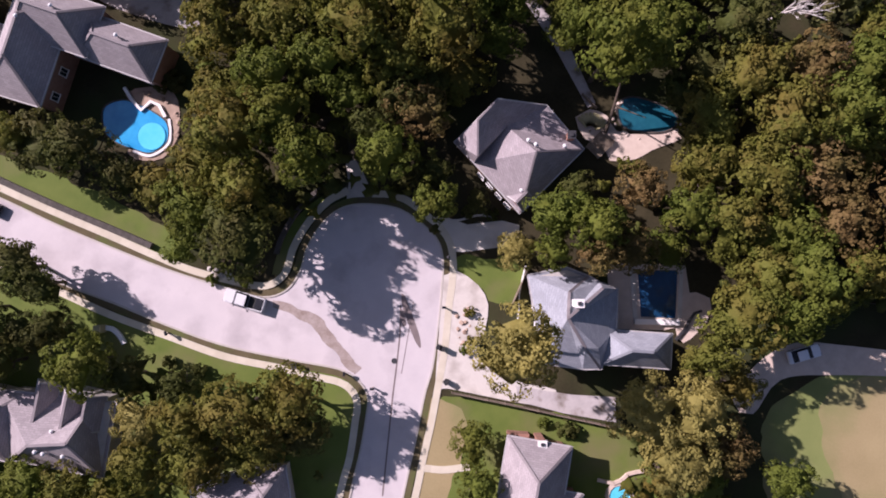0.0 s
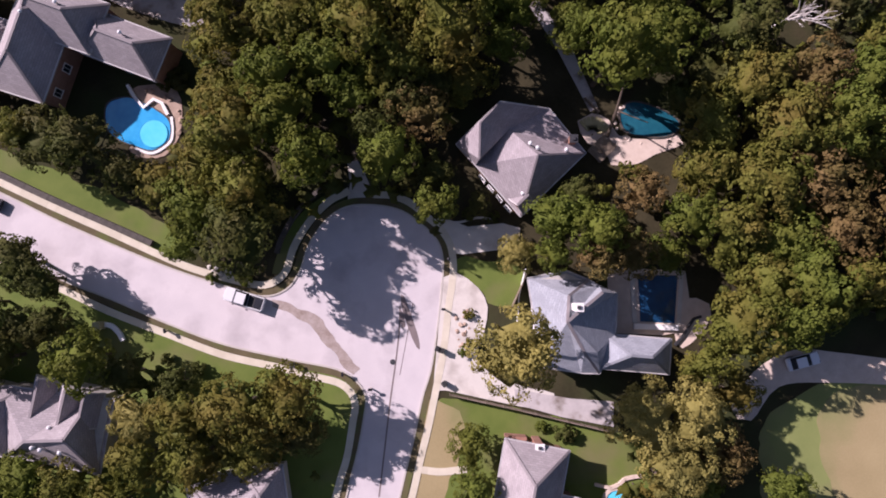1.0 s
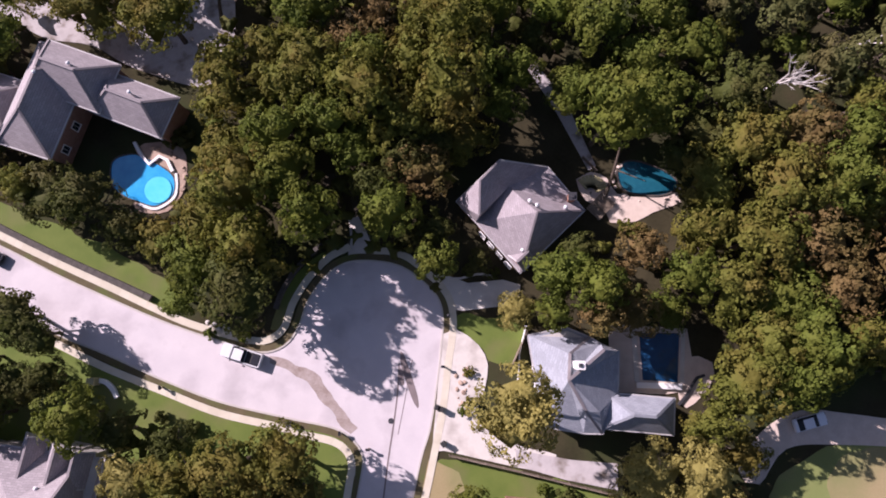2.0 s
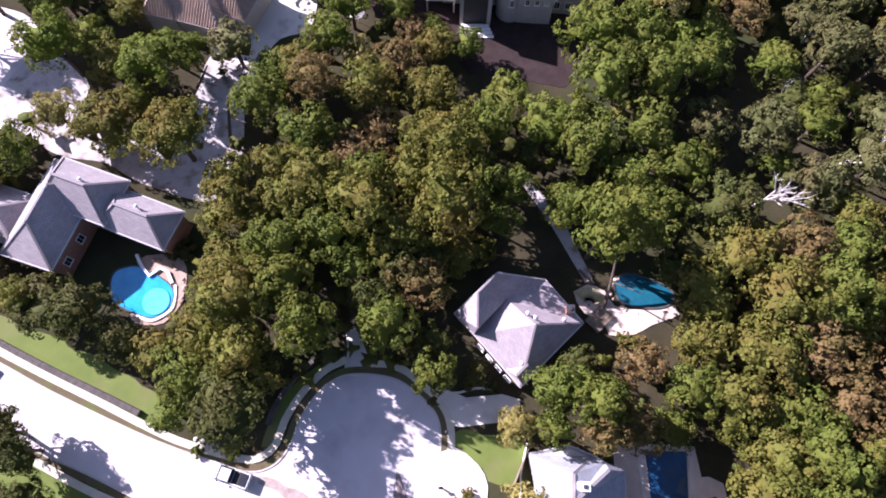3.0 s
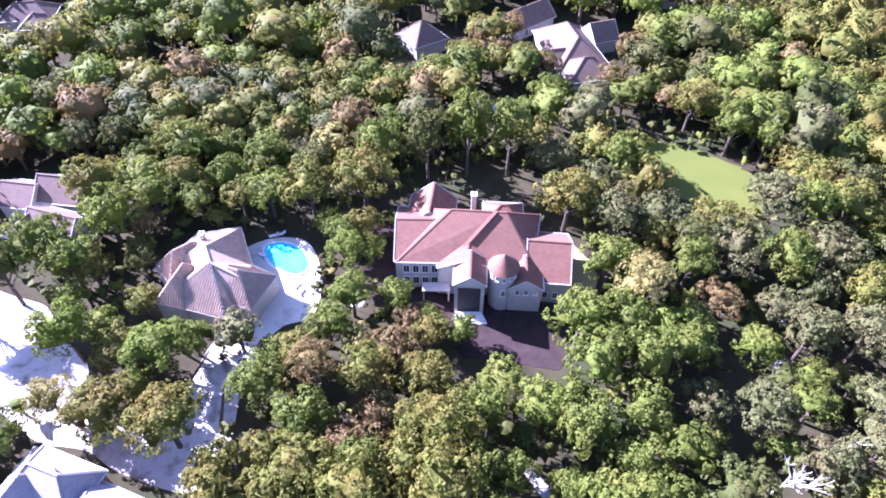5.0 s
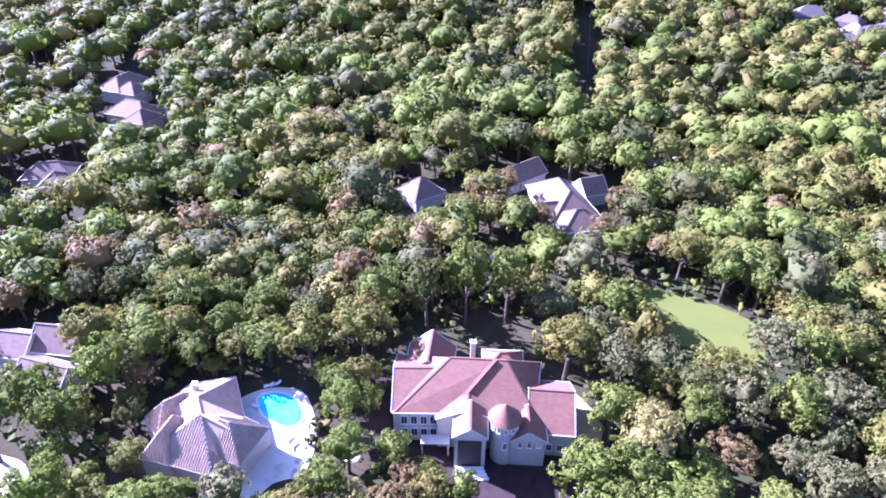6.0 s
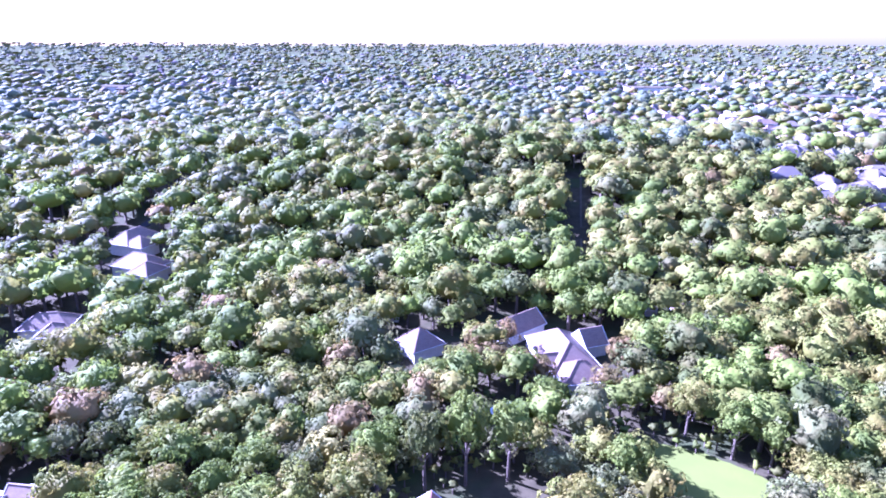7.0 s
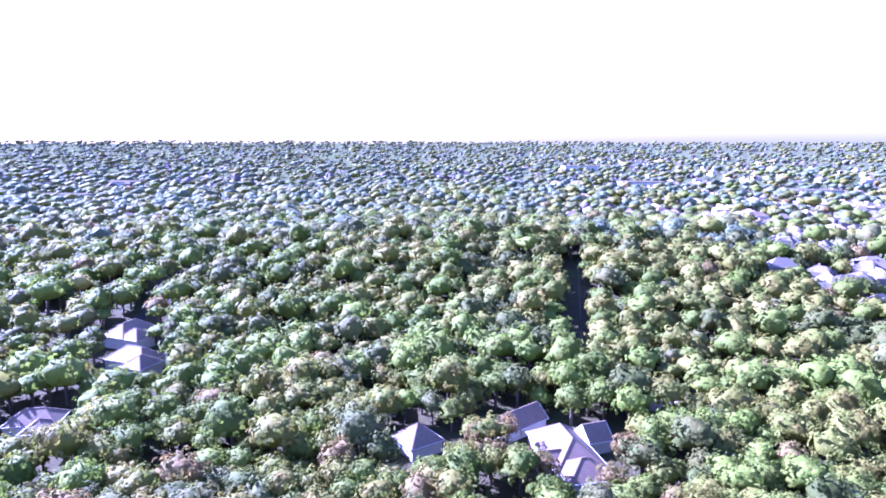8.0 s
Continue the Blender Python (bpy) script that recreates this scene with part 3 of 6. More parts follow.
def facets(house, verts, slopes, ridges, eaves, roof_mat, wall_mat, cap_mat, cap=0.5):
    """A roof of odd facets over a wall that follows its eaves, the first so many corners."""
    bm = bmesh.new()
    uv = bm.loops.layers.uv.new("UVMap")
    vs = [bm.verts.new(v) for v in verts]
    for sl in slopes:
        f = bm.faces.new([vs[i] for i in sl])
        f.normal_update()
        if f.normal.z < 0:
            f.normal_flip()
            f.normal_update()
        along = Vector((-f.normal.y, f.normal.x, 0)).normalized()
        upw = f.normal.cross(along)
        for lp in f.loops:
            lp[uv].uv = (lp.vert.co.dot(along), lp.vert.co.dot(upw))
    low = [bm.verts.new((v[0], v[1], v[2] - 0.22)) for v in verts[:eaves]]
    for i in range(eaves):
        j = (i + 1) % eaves
        bm.faces.new((low[i], low[j], vs[j], vs[i])).material_index = 1
    part("roof", bm, [roof_mat, TRIM], house)
    cx, cy = sum(v[0] for v in verts[:eaves]) / eaves, sum(v[1] for v in verts[:eaves]) / eaves
    bm = bmesh.new()
    prism(bm, [(cx + (v[0] - cx) * 0.93, cy + (v[1] - cy) * 0.93) for v in verts[:eaves]][::-1], 0.0, min(v[2] for v in verts[:eaves]) + 0.1)
    part("wall", bm, wall_mat, house)
    for i in range(eaves):
        bm = bmesh.new()
        beam(bm, verts[i], verts[(i + 1) % eaves], 0.15, 0.15)
        part("gutter", bm, TRIM, house)
    for i, j in ridges:
        bm = bmesh.new()
        beam(bm, verts[i], verts[j], cap, 0.09)
        part("ridge_cap", bm, cap_mat, house)


def vs_pt(m, v):
    return m @ Vector(v)


def rolls(house, up, verts, slopes, mat):
    """Rolls of clay tile running down each slope, course by course."""
    for s in slopes:
        p = [up @ Vector(verts[i]) for i in s]
        along = (p[1] - p[0]).normalized()
        nrm = (p[1] - p[0]).cross(p[2] - p[0]).normalized()
        upw = nrm.cross(along)
        flat = [((q - p[0]).dot(along), (q - p[0]).dot(upw)) for q in p]
        bm = bmesh.new()
        u = 0.15
        while u < flat[1][0] - 0.1:
            hits = []
            for a, b in zip(flat, flat[1:] + flat[:1]):
                if (a[0] - u) * (b[0] - u) < 0:
                    hits.append(a[1] + (b[1] - a[1]) * (u - a[0]) / (b[0] - a[0]))
            if len(hits) >= 2:
                v0, v1 = min(hits), max(hits)
                k = max(1, round((v1 - v0) / 0.5))
                for i in range(k):
                    a0, a1 = v0 + (v1 - v0) * i / k, v0 + (v1 - v0) * (i + 1.12) / k
                    q = []
                    for v, lift in ((a0, 0.04), (a1, 0.0)):
                        for du, h in ((-0.12, 0.0), (0.0, 0.13), (0.12, 0.0)):
                            q.append(bm.verts.new(p[0] + along * (u + du) + upw * v + nrm * (h + lift)))
                    bm.faces.new((q[0], q[1], q[4], q[3]))
                    bm.faces.new((q[1], q[2], q[5], q[4]))
                    bm.faces.new((q[0], q[2], q[1]))
            u += 0.42
        tagged(part("roof_tiles", bm, mat, house), kind="stuff")


def window(house, x, y, z, turn, w=1.0, h=1.4):
    """A framed window whose outer face looks along -y before the turn."""
    m = pose(x, y, z, 0, 0, turn)
    bm = bmesh.new()
    for sx in (-1, 1):
        box(bm, sx * w / 2, 0, 0, 0.1, 0.12, h + 0.1, m)
    box(bm, 0, 0, h / 2, w, 0.12, 0.1, m)
    box(bm, 0, -0.03, -h / 2, w + 0.2, 0.2, 0.1, m)
    box(bm, 0, 0, 0, 0.05, 0.09, h, m)
    ob = part("window", bm, WHITE, house)
    bm = bmesh.new()
    box(bm, 0, 0.01, 0, w - 0.06, 0.06, h - 0.06, m)
    part("pane", bm, GLASS, ob)


def row_of_windows(house, cx, cy, w, d, turn, side, count, z=1.6, size=(1.0, 1.4)):
    """count windows along one side of a block: 0 front, 1 right, 2 back, 3 left."""
    n = (w if side in (0, 2) else d)
    for i in range(count):
        u = (i + 0.5) / count * n - n / 2
        lx, ly = ((u, -d / 2 - 0.03), (w / 2 + 0.03, u), (-u, d / 2 + 0.03), (-w / 2 - 0.03, -u))[side]
        p = pose(cx, cy, 0, 0, 0, turn) @ Vector((lx, ly, z))
        window(house, p.x, p.y, z, turn + 90 * side, *size)


def chimney(house, x, y, top, mat, w=0.9, d=0.7, bottom=3.0, cap=WHITE):
    bm = bmesh.new()
    box(bm, x, y, (top + bottom) / 2, w, d, top - bottom)
    ch = part("chimney", bm, mat, house)
    bm = bmesh.new()
    box(bm, x, y, top + 0.06, w + 0.2, d + 0.2, 0.12)
    part("chimney_cap", bm, cap, ch)
    bm = bmesh.new()
    box(bm, x, y, top + 0.2, w * 0.45, d * 0.5, 0.2)
    part("flue", bm, IRON, ch)


def vent(house, x, y, z):
    bm = bmesh.new()
    rod(bm, (x, y, z - 0.6), (x, y, z + 0.1), 0.12, 0.12, 10)
    bmesh.ops.create_cone(bm, cap_ends=True, segments=10, radius1=0.26, radius2=0.1, depth=0.16, matrix=pose(x, y, z + 0.15))
    part("roof_vent", bm, SILVER, house, "small metal roof vent")


def house_taupe():
    h = thing("house", "brick house with taupe shingled hip roofs set at an angle", "house")
    k = dict(roof_mat=ROOF_TAUPE, wall_mat=BRICKWALL, ridge_mat=ROOF_TAUPE)
    facets(h, [(1.3, 16.5, 3.2), (6.35, 20.85, 6.7), (12.6, 21.0, 3.4), (17.1, 15.6, 3.4), (9.2, 7.7, 3.4), (3.7, 13.9, 3.4), (4.0, 18.3, 6.8), (4.0, 14.2, 6.0), (7.7, 18.2, 4.2), (10.7, 14.5, 7.2)],
           [(0, 1, 6), (0, 6, 7, 5), (5, 7, 8), (7, 6, 8), (6, 1, 8), (1, 2, 8), (5, 8, 9, 4), (8, 2, 3, 9), (9, 3, 4)], [(6, 7), (6, 1), (9, 3), (9, 4), (8, 5)], 6, ROOF_TAUPE, BRICKWALL, ROOF_TAUPE, 0.22)
    wing(h, 9.3, 9.6, 1.4, 2.2, 44.7, 3.5, 1.3, "gable", over=0.25, **k)
    for i in range(4):
        f = (i + 0.5) / 4
        window(h, 9.0 + 7.0 * f + 0.32, 8.6 + 7.0 * f - 0.32, 1.7, 45)
        window(h, 4.4 + 4.3 * f - 0.3, 13.5 - 4.9 * f - 0.3, 1.7, -49)
    vent(h, 9.9, 16.0, 6.6)
    vent(h, 10.7, 15.4, 7.0)
    vent(h, 14.4, 15.6, 5.2)
    vent(h, 9.3, 10.4, 4.6)
    chimney(h, 15.3, 17.0, 4.9, BRICKWALL, 0.8, 0.8, 2.0, IRON)


def house_slate():
    h = thing("house", "house with slate-grey shingled hip roofs and a white chimney", "house")
    k = dict(roof_mat=ROOF_GREY, wall_mat=STUCCO, ridge_mat=ROOF_GREY)
    facets(h, [(10.0, 0.3, 3.9), (14.6, 1.3, 3.9), (17.4, 0.2, 3.9), (18.6, -0.5, 3.9), (20.8, -1.4, 3.9), (20.6, -6.1, 3.9), (18.7, -10.9, 3.9), (16.5, -10.9, 3.9), (11.6, -10.2, 3.9),
               (11.0, -5.0, 3.9), (14.1, -4.6, 7.6), (18.3, -1.2, 6.8), (14.5, -1.7, 6.4), (16.3, -8.1, 6.3), (17.9, -8.2, 6.0)],
           [(0, 1, 2, 12), (0, 12, 10, 9), (12, 2, 3, 10), (10, 3, 11), (3, 4, 11), (10, 11, 4), (10, 4, 5, 14), (10, 14, 6, 13), (10, 13, 7, 8), (13, 6, 7), (10, 8, 9), (14, 5, 6)],
           [(10, 11), (10, 13), (13, 6), (12, 2), (12, 10)], 10, ROOF_GREY, STUCCO, ROOF_MAUVE, 0.34)
    wing(h, 22.9, -8.5, 7.6, 3.4, -4, 3.9, 2.6, over=0.4, run=3.0, **k)
    row_of_windows(h, 22.9, -8.5, 7.6, 3.4, -4, 0, 4)
    for y in (-7.4, -5.4, -3.2, -1.4):
        window(h, 11.3 - 0.12 * (y + 5.0), y, 1.7, 264)
    for x in (13.0, 14.8, 16.6):
        window(h, x, -10.1 - 0.12 * (x - 13), 1.7, -8)
    vent(h, 13.2, -6.0, 5.6)
    chimney(h, 15.2, -2.9, 8.5, WHITE, 0.9, 0.8)


def house_blue():
    h = thing("house", "large house with steep mauve-grey shingled hip roofs", "house")
    k = dict(roof_mat=ROOF_MAUVE, wall_mat=BRICKWALL, ridge_mat=ROOF_MAUVE)
    wing(h, -49.9, 28.1, 6.5, 13.0, -17, 4.6, 3.6, over=0.4, run=4.4, **k)
    wing(h, -46.3, 31.0, 9.1, 5.8, -19, 5.2, 3.6, over=0.4, run=2.7, **k)
    wing(h, -38.9, 27.8, 9.1, 4.8, -20, 4.4, 2.8, over=0.4, run=2.6, **k)
    wing(h, -57.2, 28.4, 6.6, 6.0, -17, 3.4, 2.4, **k)
    row_of_windows(h, -49.9, 28.1, 6.5, 13.0, -17, 1, 4, 2.2)
    row_of_windows(h, -38.9, 27.8, 9.1, 4.8, -20, 0, 3, 2.2)
    vent(h, -49.2, 30.2, 8.2)
    vent(h, -45.0, 31.2, 8.6)
    vent(h, -38.2, 28.3, 7.2)


def house_mauve():
    h = thing("house", "house with pale mauve shingled hip roofs among trees", "house")
    k = dict(roof_mat=ROOF_MAUVE, wall_mat=STUCCO, ridge_mat=ROOF_MAUVE)
    facets(h, [(-51.3, -21.5, 3.6), (-40.3, -23.7, 3.6), (-38.9, -14.7, 3.6), (-41.6, -14.7, 3.6), (-46.2, -14.0, 3.6), (-52.8, -13.2, 3.6), (-42.4, -18.6, 7.8), (-47.3, -19.0, 7.0)],
           [(0, 1, 6, 7), (1, 2, 3, 6), (3, 4, 7, 6), (4, 5, 7), (5, 0, 7)], [(6, 7), (6, 1), (6, 3), (7, 0)], 6, ROOF_MAUVE, STUCCO, ROOF_MAUVE, 0.3)
    wing(h, -47.4, -14.8, 4.6, 2.2, 80, 3.6, 1.9, "gable", over=0.3, **k)
    wing(h, -44.0, -15.9, 4.6, 2.8, 80, 3.7, 2.2, "gable", over=0.3, **k)
    wing(h, -41.9, -15.9, 3.6, 2.4, 80, 3.6, 1.9, "gable", over=0.3, **k)
    wing(h, -54.4, -17.0, 6.4, 7.2, -12, 3.6, 2.8, **k)
    for f in (0.2, 0.5, 0.8):
        window(h, -40.3 + 1.4 * f - 0.5, -23.7 + 9.0 * f + 0.2, 1.7, 81)
    for p in ((-46.6, -19.8, 6.6), (-45.6, -20.0, 6.7), (-43.6, -20.4, 6.3), (-45.0, -17.6, 6.2)):
        vent(h, *p)


def house_bottom():
    h = thing("house", "house with a mauve hip roof in deep tree shade", "house")
    k = dict(roof_mat=ROOF_MAUVE, wall_mat=STUCCO, ridge_mat=ROOF_MAUVE)
    wing(h, -24.0, -27.6, 10.0, 8.0, 10, 3.6, 3.4, **k)
    wing(h, -20.6, -26.0, 4.0, 6.0, 10, 3.6, 2.4, **k)
    h2 = thing("house", "brick house with a pale hip roof and a red brick chimney", "house")
    k = dict(roof_mat=ROOF_MAUVE, wall_mat=BRICKWALL, ridge_mat=ROOF_MAUVE)
    wing(h2, 10.2, -26.0, 6.8, 12.6, -10, 3.8, 3.4, **k)
    wing(h2, 13.0, -28.0, 5.0, 5.0, -10, 3.6, 2.4, **k)
    row_of_windows(h2, 10.2, -26.0, 6.8, 12.6, -10, 1, 4)
    bm = bmesh.new()
    beam(bm, (7.8, -19.1, 0.8), (10.4, -19.3, 0.8), 0.4, 1.6)
    part("brick_parapet", bm, BRICKWALL, h2, "red brick garden wall")
    chimney(h2, 11.6, -19.6, 4.2, BRICKWALL, 0.9, 0.7, 0.0)


def house_tan():
    h = thing("house", "house with many tan clay-tiled hip roofs and pale walls", "house")
    k = dict(roof_mat=ROOF_TAN, wall_mat=STUCCO, ridge_mat=ROOF_PALE, tiles=True)
    tops = [(-42.3, 75.0, 3.8), (-47.1, 66.5, 3.8), (-42.2, 64.9, 3.8), (-44.2, 59.9, 3.8), (-32.9, 56.7, 3.8), (-32.4, 60.0, 3.8), (-29.5, 58.4, 3.8), (-27.3, 65.6, 3.8),
            (-31.4, 67.9, 3.8), (-35.3, 76.7, 3.8), (-38.1, 68.0, 8.0), (-36.3, 64.4, 8.2), (-31.3, 62.6, 6.8)]
    slopes = [(0, 1, 10), (1, 2, 10), (2, 3, 11), (3, 4, 11), (4, 5, 11), (5, 6, 12), (6, 7, 12), (7, 8, 12), (8, 9, 10), (9, 0, 10)]
    between = [(2, 11, 10), (5, 12, 11), (8, 11, 12), (8, 10, 11)]
    facets(h, tops, slopes + between, [(10, 11), (11, 3), (11, 4), (11, 12), (10, 9)], 10, ROOF_TAN, STUCCO, ROOF_PALE, 0.4)
    rolls(h, Matrix(), tops, slopes, ROOF_TAN)
    wing(h, -42.0, 68.3, 8.0, 5.0, 40, 3.82, 3.7, over=0.2, **k)
    wing(h, -41.1, 63.2, 8.0, 4.7, 77, 3.82, 3.6, over=0.2, **k)
    wing(h, -32.6, 63.7, 9.0, 7.2, -20, 3.82, 3.7, over=0.2, **k)
    for f in (0.15, 0.38, 0.62, 0.85):
        window(h, -44.2 + 11.3 * f + 0.6, 59.9 - 3.2 * f + 0.75, 1.7, -16)
    chimney(h, -39.6, 71.2, 7.6, STUCCO, 0.7, 0.7)


def house_red():
    h = thing("house", "large pale stone house with red roofs and a round corner turret", "house")
    k = dict(roof_mat=ROOF_RED, wall_mat=STUCCO, ridge_mat=ROOF_RED)
    tops = [(-7.9, 66.4, 6.4), (13.9, 66.2, 6.4), (16.2, 77.9, 6.4), (-7.4, 79.6, 6.4), (0.9, 74.2, 10.8), (9.8, 73.5, 10.9)]
    facets(h, tops, [(0, 1, 5, 4), (1, 2, 5), (2, 3, 4, 5), (3, 0, 4)], [(4, 0), (4, 5), (5, 1), (5, 2)], 4, ROOF_RED, STUCCO, ROOF_RED, 0.3)
    # front hip, a little proud of the long slope
    bm = bmesh.new()
    beam(bm, (0.6, 66.2, 6.5), (8.1, 73.5, 11.0), 0.6, 0.3)
    part("ridge_cap", bm, ROOF_RED, h)
    wing(h, -4.2, 73.2, 7.4, 12.6, 0, 6.38, 3.1, "gable", over=0.25, **k)
    wing(h, -2.4, 78.6, 7.0, 7.6, 84, 6.3, 3.3, "gable", over=0.3, **k)
    wing(h, 3.6, 67.9, 5.0, 9.2, 88, 6.36, 2.0, "gable", over=0.25, **k)
    wing(h, 9.8, 78.4, 6.0, 5.0, -3, 6.0, 2.2, **k)
    wing(h, 16.6, 69.4, 6.4, 10.8, -5, 4.9, 3.6, "gable", over=0.35, **k)
    wing(h, 12.6, 64.6, 5.0, 5.0, 87, 5.4, 2.0, "gable", over=0.3, **k)
    wing(h, 3.9, 64.1, 5.2, 4.6, 87, 6.9, 1.9, "gable", over=0.3, **k)
    # turret
    bm = bmesh.new()
    bmesh.ops.create_cone(bm, cap_ends=True, segments=28, radius1=2.05, radius2=2.05, depth=8.2, matrix=pose(9.0, 64.2, 4.1))
    part("turret", bm, STUCCO, h, "round pale stone turret")
    bm = bmesh.new()
    bmesh.ops.create_cone(bm, cap_ends=True, segments=28, radius1=2.5, radius2=0.03, depth=2.6, matrix=pose(9.0, 64.2, 9.55))
    uvl = bm.loops.layers.uv.new("UVMap")
    for f in bm.faces:
        for lp in f.loops:
            a = math.atan2(lp.vert.co.y - 64.2, lp.vert.co.x - 9.0)
            lp[uvl].uv = (a * 2, lp.vert.co.z * 1.3)
    part("turret_roof", bm, ROOF_RED, h, "red conical turret roof")
    for a in (-150, -120, -90, -60, -30):
        p = (9.0 + 2.08 * math.cos(radians(a)), 64.2 + 2.08 * math.sin(radians(a)))
        window(h, *p, 7.2, a + 90, 0.45, 0.9)
    window(h, 9.0, 64.2 - 2.1, 4.2, 0, 0.6, 1.4)
    # dark slab painting the porch opening's shade, garage doors and front windows
    bm = bmesh.new()
    box(bm, 3.75, 61.46, 3.1, 3.5, 0.14, 6.0)
    part("porch_shade_slab", bm, DARK, h, "tall dark slab painted as the shade inside the porch entrance")
    for z in (1.9, 4.6):
        for x in (-6.2, -4.7, -3.2, -1.7):
            window(h, x, 66.76, z, 0, 1.0, 1.7)
    for x in (11.6, 13.0, 14.4):
        window(h, x - 0.4, 62.06, 4.6, -3, 0.6, 1.2)
    for z in (1.8,):
        for x in (14.4, 16.0, 17.6):
            window(h, x, 63.98 + (16.6 - x) * 0.09, z, -5, 0.8, 1.4)
    bm = bmesh.new()
    box(bm, -1.4, 64.6, 2.7, 4.4, 1.8, 0.2)
    for x in (-3.4, 0.6):
        box(bm, x, 63.9, 1.3, 0.25, 0.25, 2.6)
    part("balcony", bm, STUCCO, h, "pale stone balcony on posts")
    for i in range(4):
        bm = bmesh.new()
        box(bm, 3.8 + 0.1 * i, 61.0 - 0.5 * i, 0.36 - 0.08 * i, 4.2 + 0.3 * i, 0.52, 0.74 - 0.18 * i)
        part("step", bm, WHITE, h, "white stone entrance step")
    chimney(h, 4.6, 77.0, 11.6, STUCCO, 0.8, 0.8, 6.0)


def house_left():
    k = dict(roof_mat=ROOF_FAR, wall_mat=STUCCO, ridge_mat=ROOF_FAR)
    h = thing("house", "house with a grey gabled roof and a white drive", "house")
    wing(h, -69.3, 85.6, 7.4, 6.8, -8, 4.0, 3.4, "gable", **k)
    wing(h, -76.5, 84.6, 6.0, 6.6, -8, 3.8, 2.8, "gable", **k)
    h = thing("house", "house with grey shingled gables behind trees", "house")
    wing(h, -66.6, 76.4, 8.8, 6.2, -16, 4.0, 3.0, "gable", **k)
    wing(h, -71.4, 75.4, 4.6, 5.4, 74, 3.9, 2.5, "gable", **k)


def houses_far():
    h = thing("house", "pavilion with a pale pyramid roof among autumn trees", "house")
    wing(h, -6.6, 147.0, 9.0, 9.0, 35, 3.6, 4.0, roof_mat=ROOF_FAR, wall_mat=STUCCO)
    h = thing("house", "sprawling house with pale shingled gables among autumn trees", "house")
    k = dict(roof_mat=ROOF_FAR, wall_mat=STUCCO, ridge_mat=ROOF_FAR)
    wing(h, 19.6, 157.0, 16.0, 7.4, 40, 3.2, 3.6, "gable", **k)
    wing(h, 30.0, 142.0, 12.0, 20.0, 12, 3.4, 4.8, **k)
    wing(h, 38.4, 148.4, 6.0, 7.0, 20, 3.6, 3.6, "gable", **k)
    wing(h, 32.0, 131.4, 10.0, 9.0, 12, 3.2, 3.6, **k)
    wing(h, 25.0, 136.0, 5.0, 7.0, 12, 3.2, 3.0, "gable", **k)
    for x, y, tn, sz in ((-104, 199, -20, 1.0), (-117, 222, 70, 1.0), (-109, 155, 10, 0.8), (66, 172, -10, 0.7), (-18, 170, 0, 0.5)):
        h = thing("house", "pale-roofed house half hidden by trees", "house", at=(0, 0, land(x, y)))
        wing(h, x, y, 16 * sz, 10 * sz, tn, 4.2, 4.0 * sz, roof_mat=ROOF_FAR, wall_mat=STUCCO)
        wing(h, x + 5 * sz, y - 6 * sz, 8 * sz, 9 * sz, tn, 4.0, 3.2 * sz, roof_mat=ROOF_FAR, wall_mat=STUCCO)


house_taupe()
house_slate()
house_blue()
house_mauve()
house_bottom()
house_tan()
house_red()
house_left()
houses_far()


# ---------------- pools ----------------
def pool(label, pts, water_mat, coping=0.45, coping_mat=WHITE, z=0.14):
    p = thing("swimming_pool", label, "swimming pool")
    line = curve(pts, 0.5, True)
    bm = bmesh.new()
    prism(bm, line, -0.1, z)
    part("water", bm, water_mat, p)
    bm = bmesh.new()
    ribbon(bm, line, 0.0, -coping, -0.1, z + 0.12, True)
    part("coping", bm, coping_mat, p, "pale coping round the water")
    return p


def ccw(pts):
    a = sum(p[0] * q[1] - q[0] * p[1] for p, q in zip(pts, pts[1:] + pts[:1]))
    return pts if a > 0 else pts[::-1]


blue = pool("bright blue swimming pool with a round spa and pale coping", ccw([(-43.2, 21.6), (-41, 22.6), (-39.2, 22.2), (-37.2, 21.2), (-35.2, 19.6), (-35.2, 17.2), (-37.2, 15.9), (-39.6, 16.5), (-41.4, 17.2), (-43, 18.6)]), WATER_BLUE, 0.16, STONE)
bm = bmesh.new()
ribbon(bm, curve([(-34.9, 20.2), (-34.7, 18.4), (-35.0, 16.9), (-37.1, 15.5), (-39.4, 16.1)], 0.4), -0.17, 0.17, 0.0, 0.26)
part("coping", bm, WHITE, blue, "white stone coping on the sunny side")
bm = bmesh.new()
bmesh.ops.create_cone(bm, cap_ends=True, segments=32, radius1=1.75, radius2=1.75, depth=0.1, matrix=pose(-37.1, 18.0, 0.16))
part("spa_water", bm, WATER_CYAN, blue, "pale cyan spa water")
bm = bmesh.new()
ribbon(bm, [(-37.1 + 1.75 * math.cos(a), 18.0 + 1.75 * math.sin(a)) for a in np.linspace(0, 2 * math.pi, 32, False)], 0.0, -0.07, 0.0, 0.23, True)
part("spa_rim", bm, WATER_BLUE, blue)
bm = bmesh.new()
zz = [(-40.6, 24.2), (-39.6, 22.6), (-38.4, 21.3), (-37.2, 22.4), (-36.1, 21.9), (-35.3, 20.4)]
ribbon(bm, zz, -0.2, 0.2, 0.0, 0.45)
part("raised_edge", bm, WHITE, blue, "white zigzag raised edge")
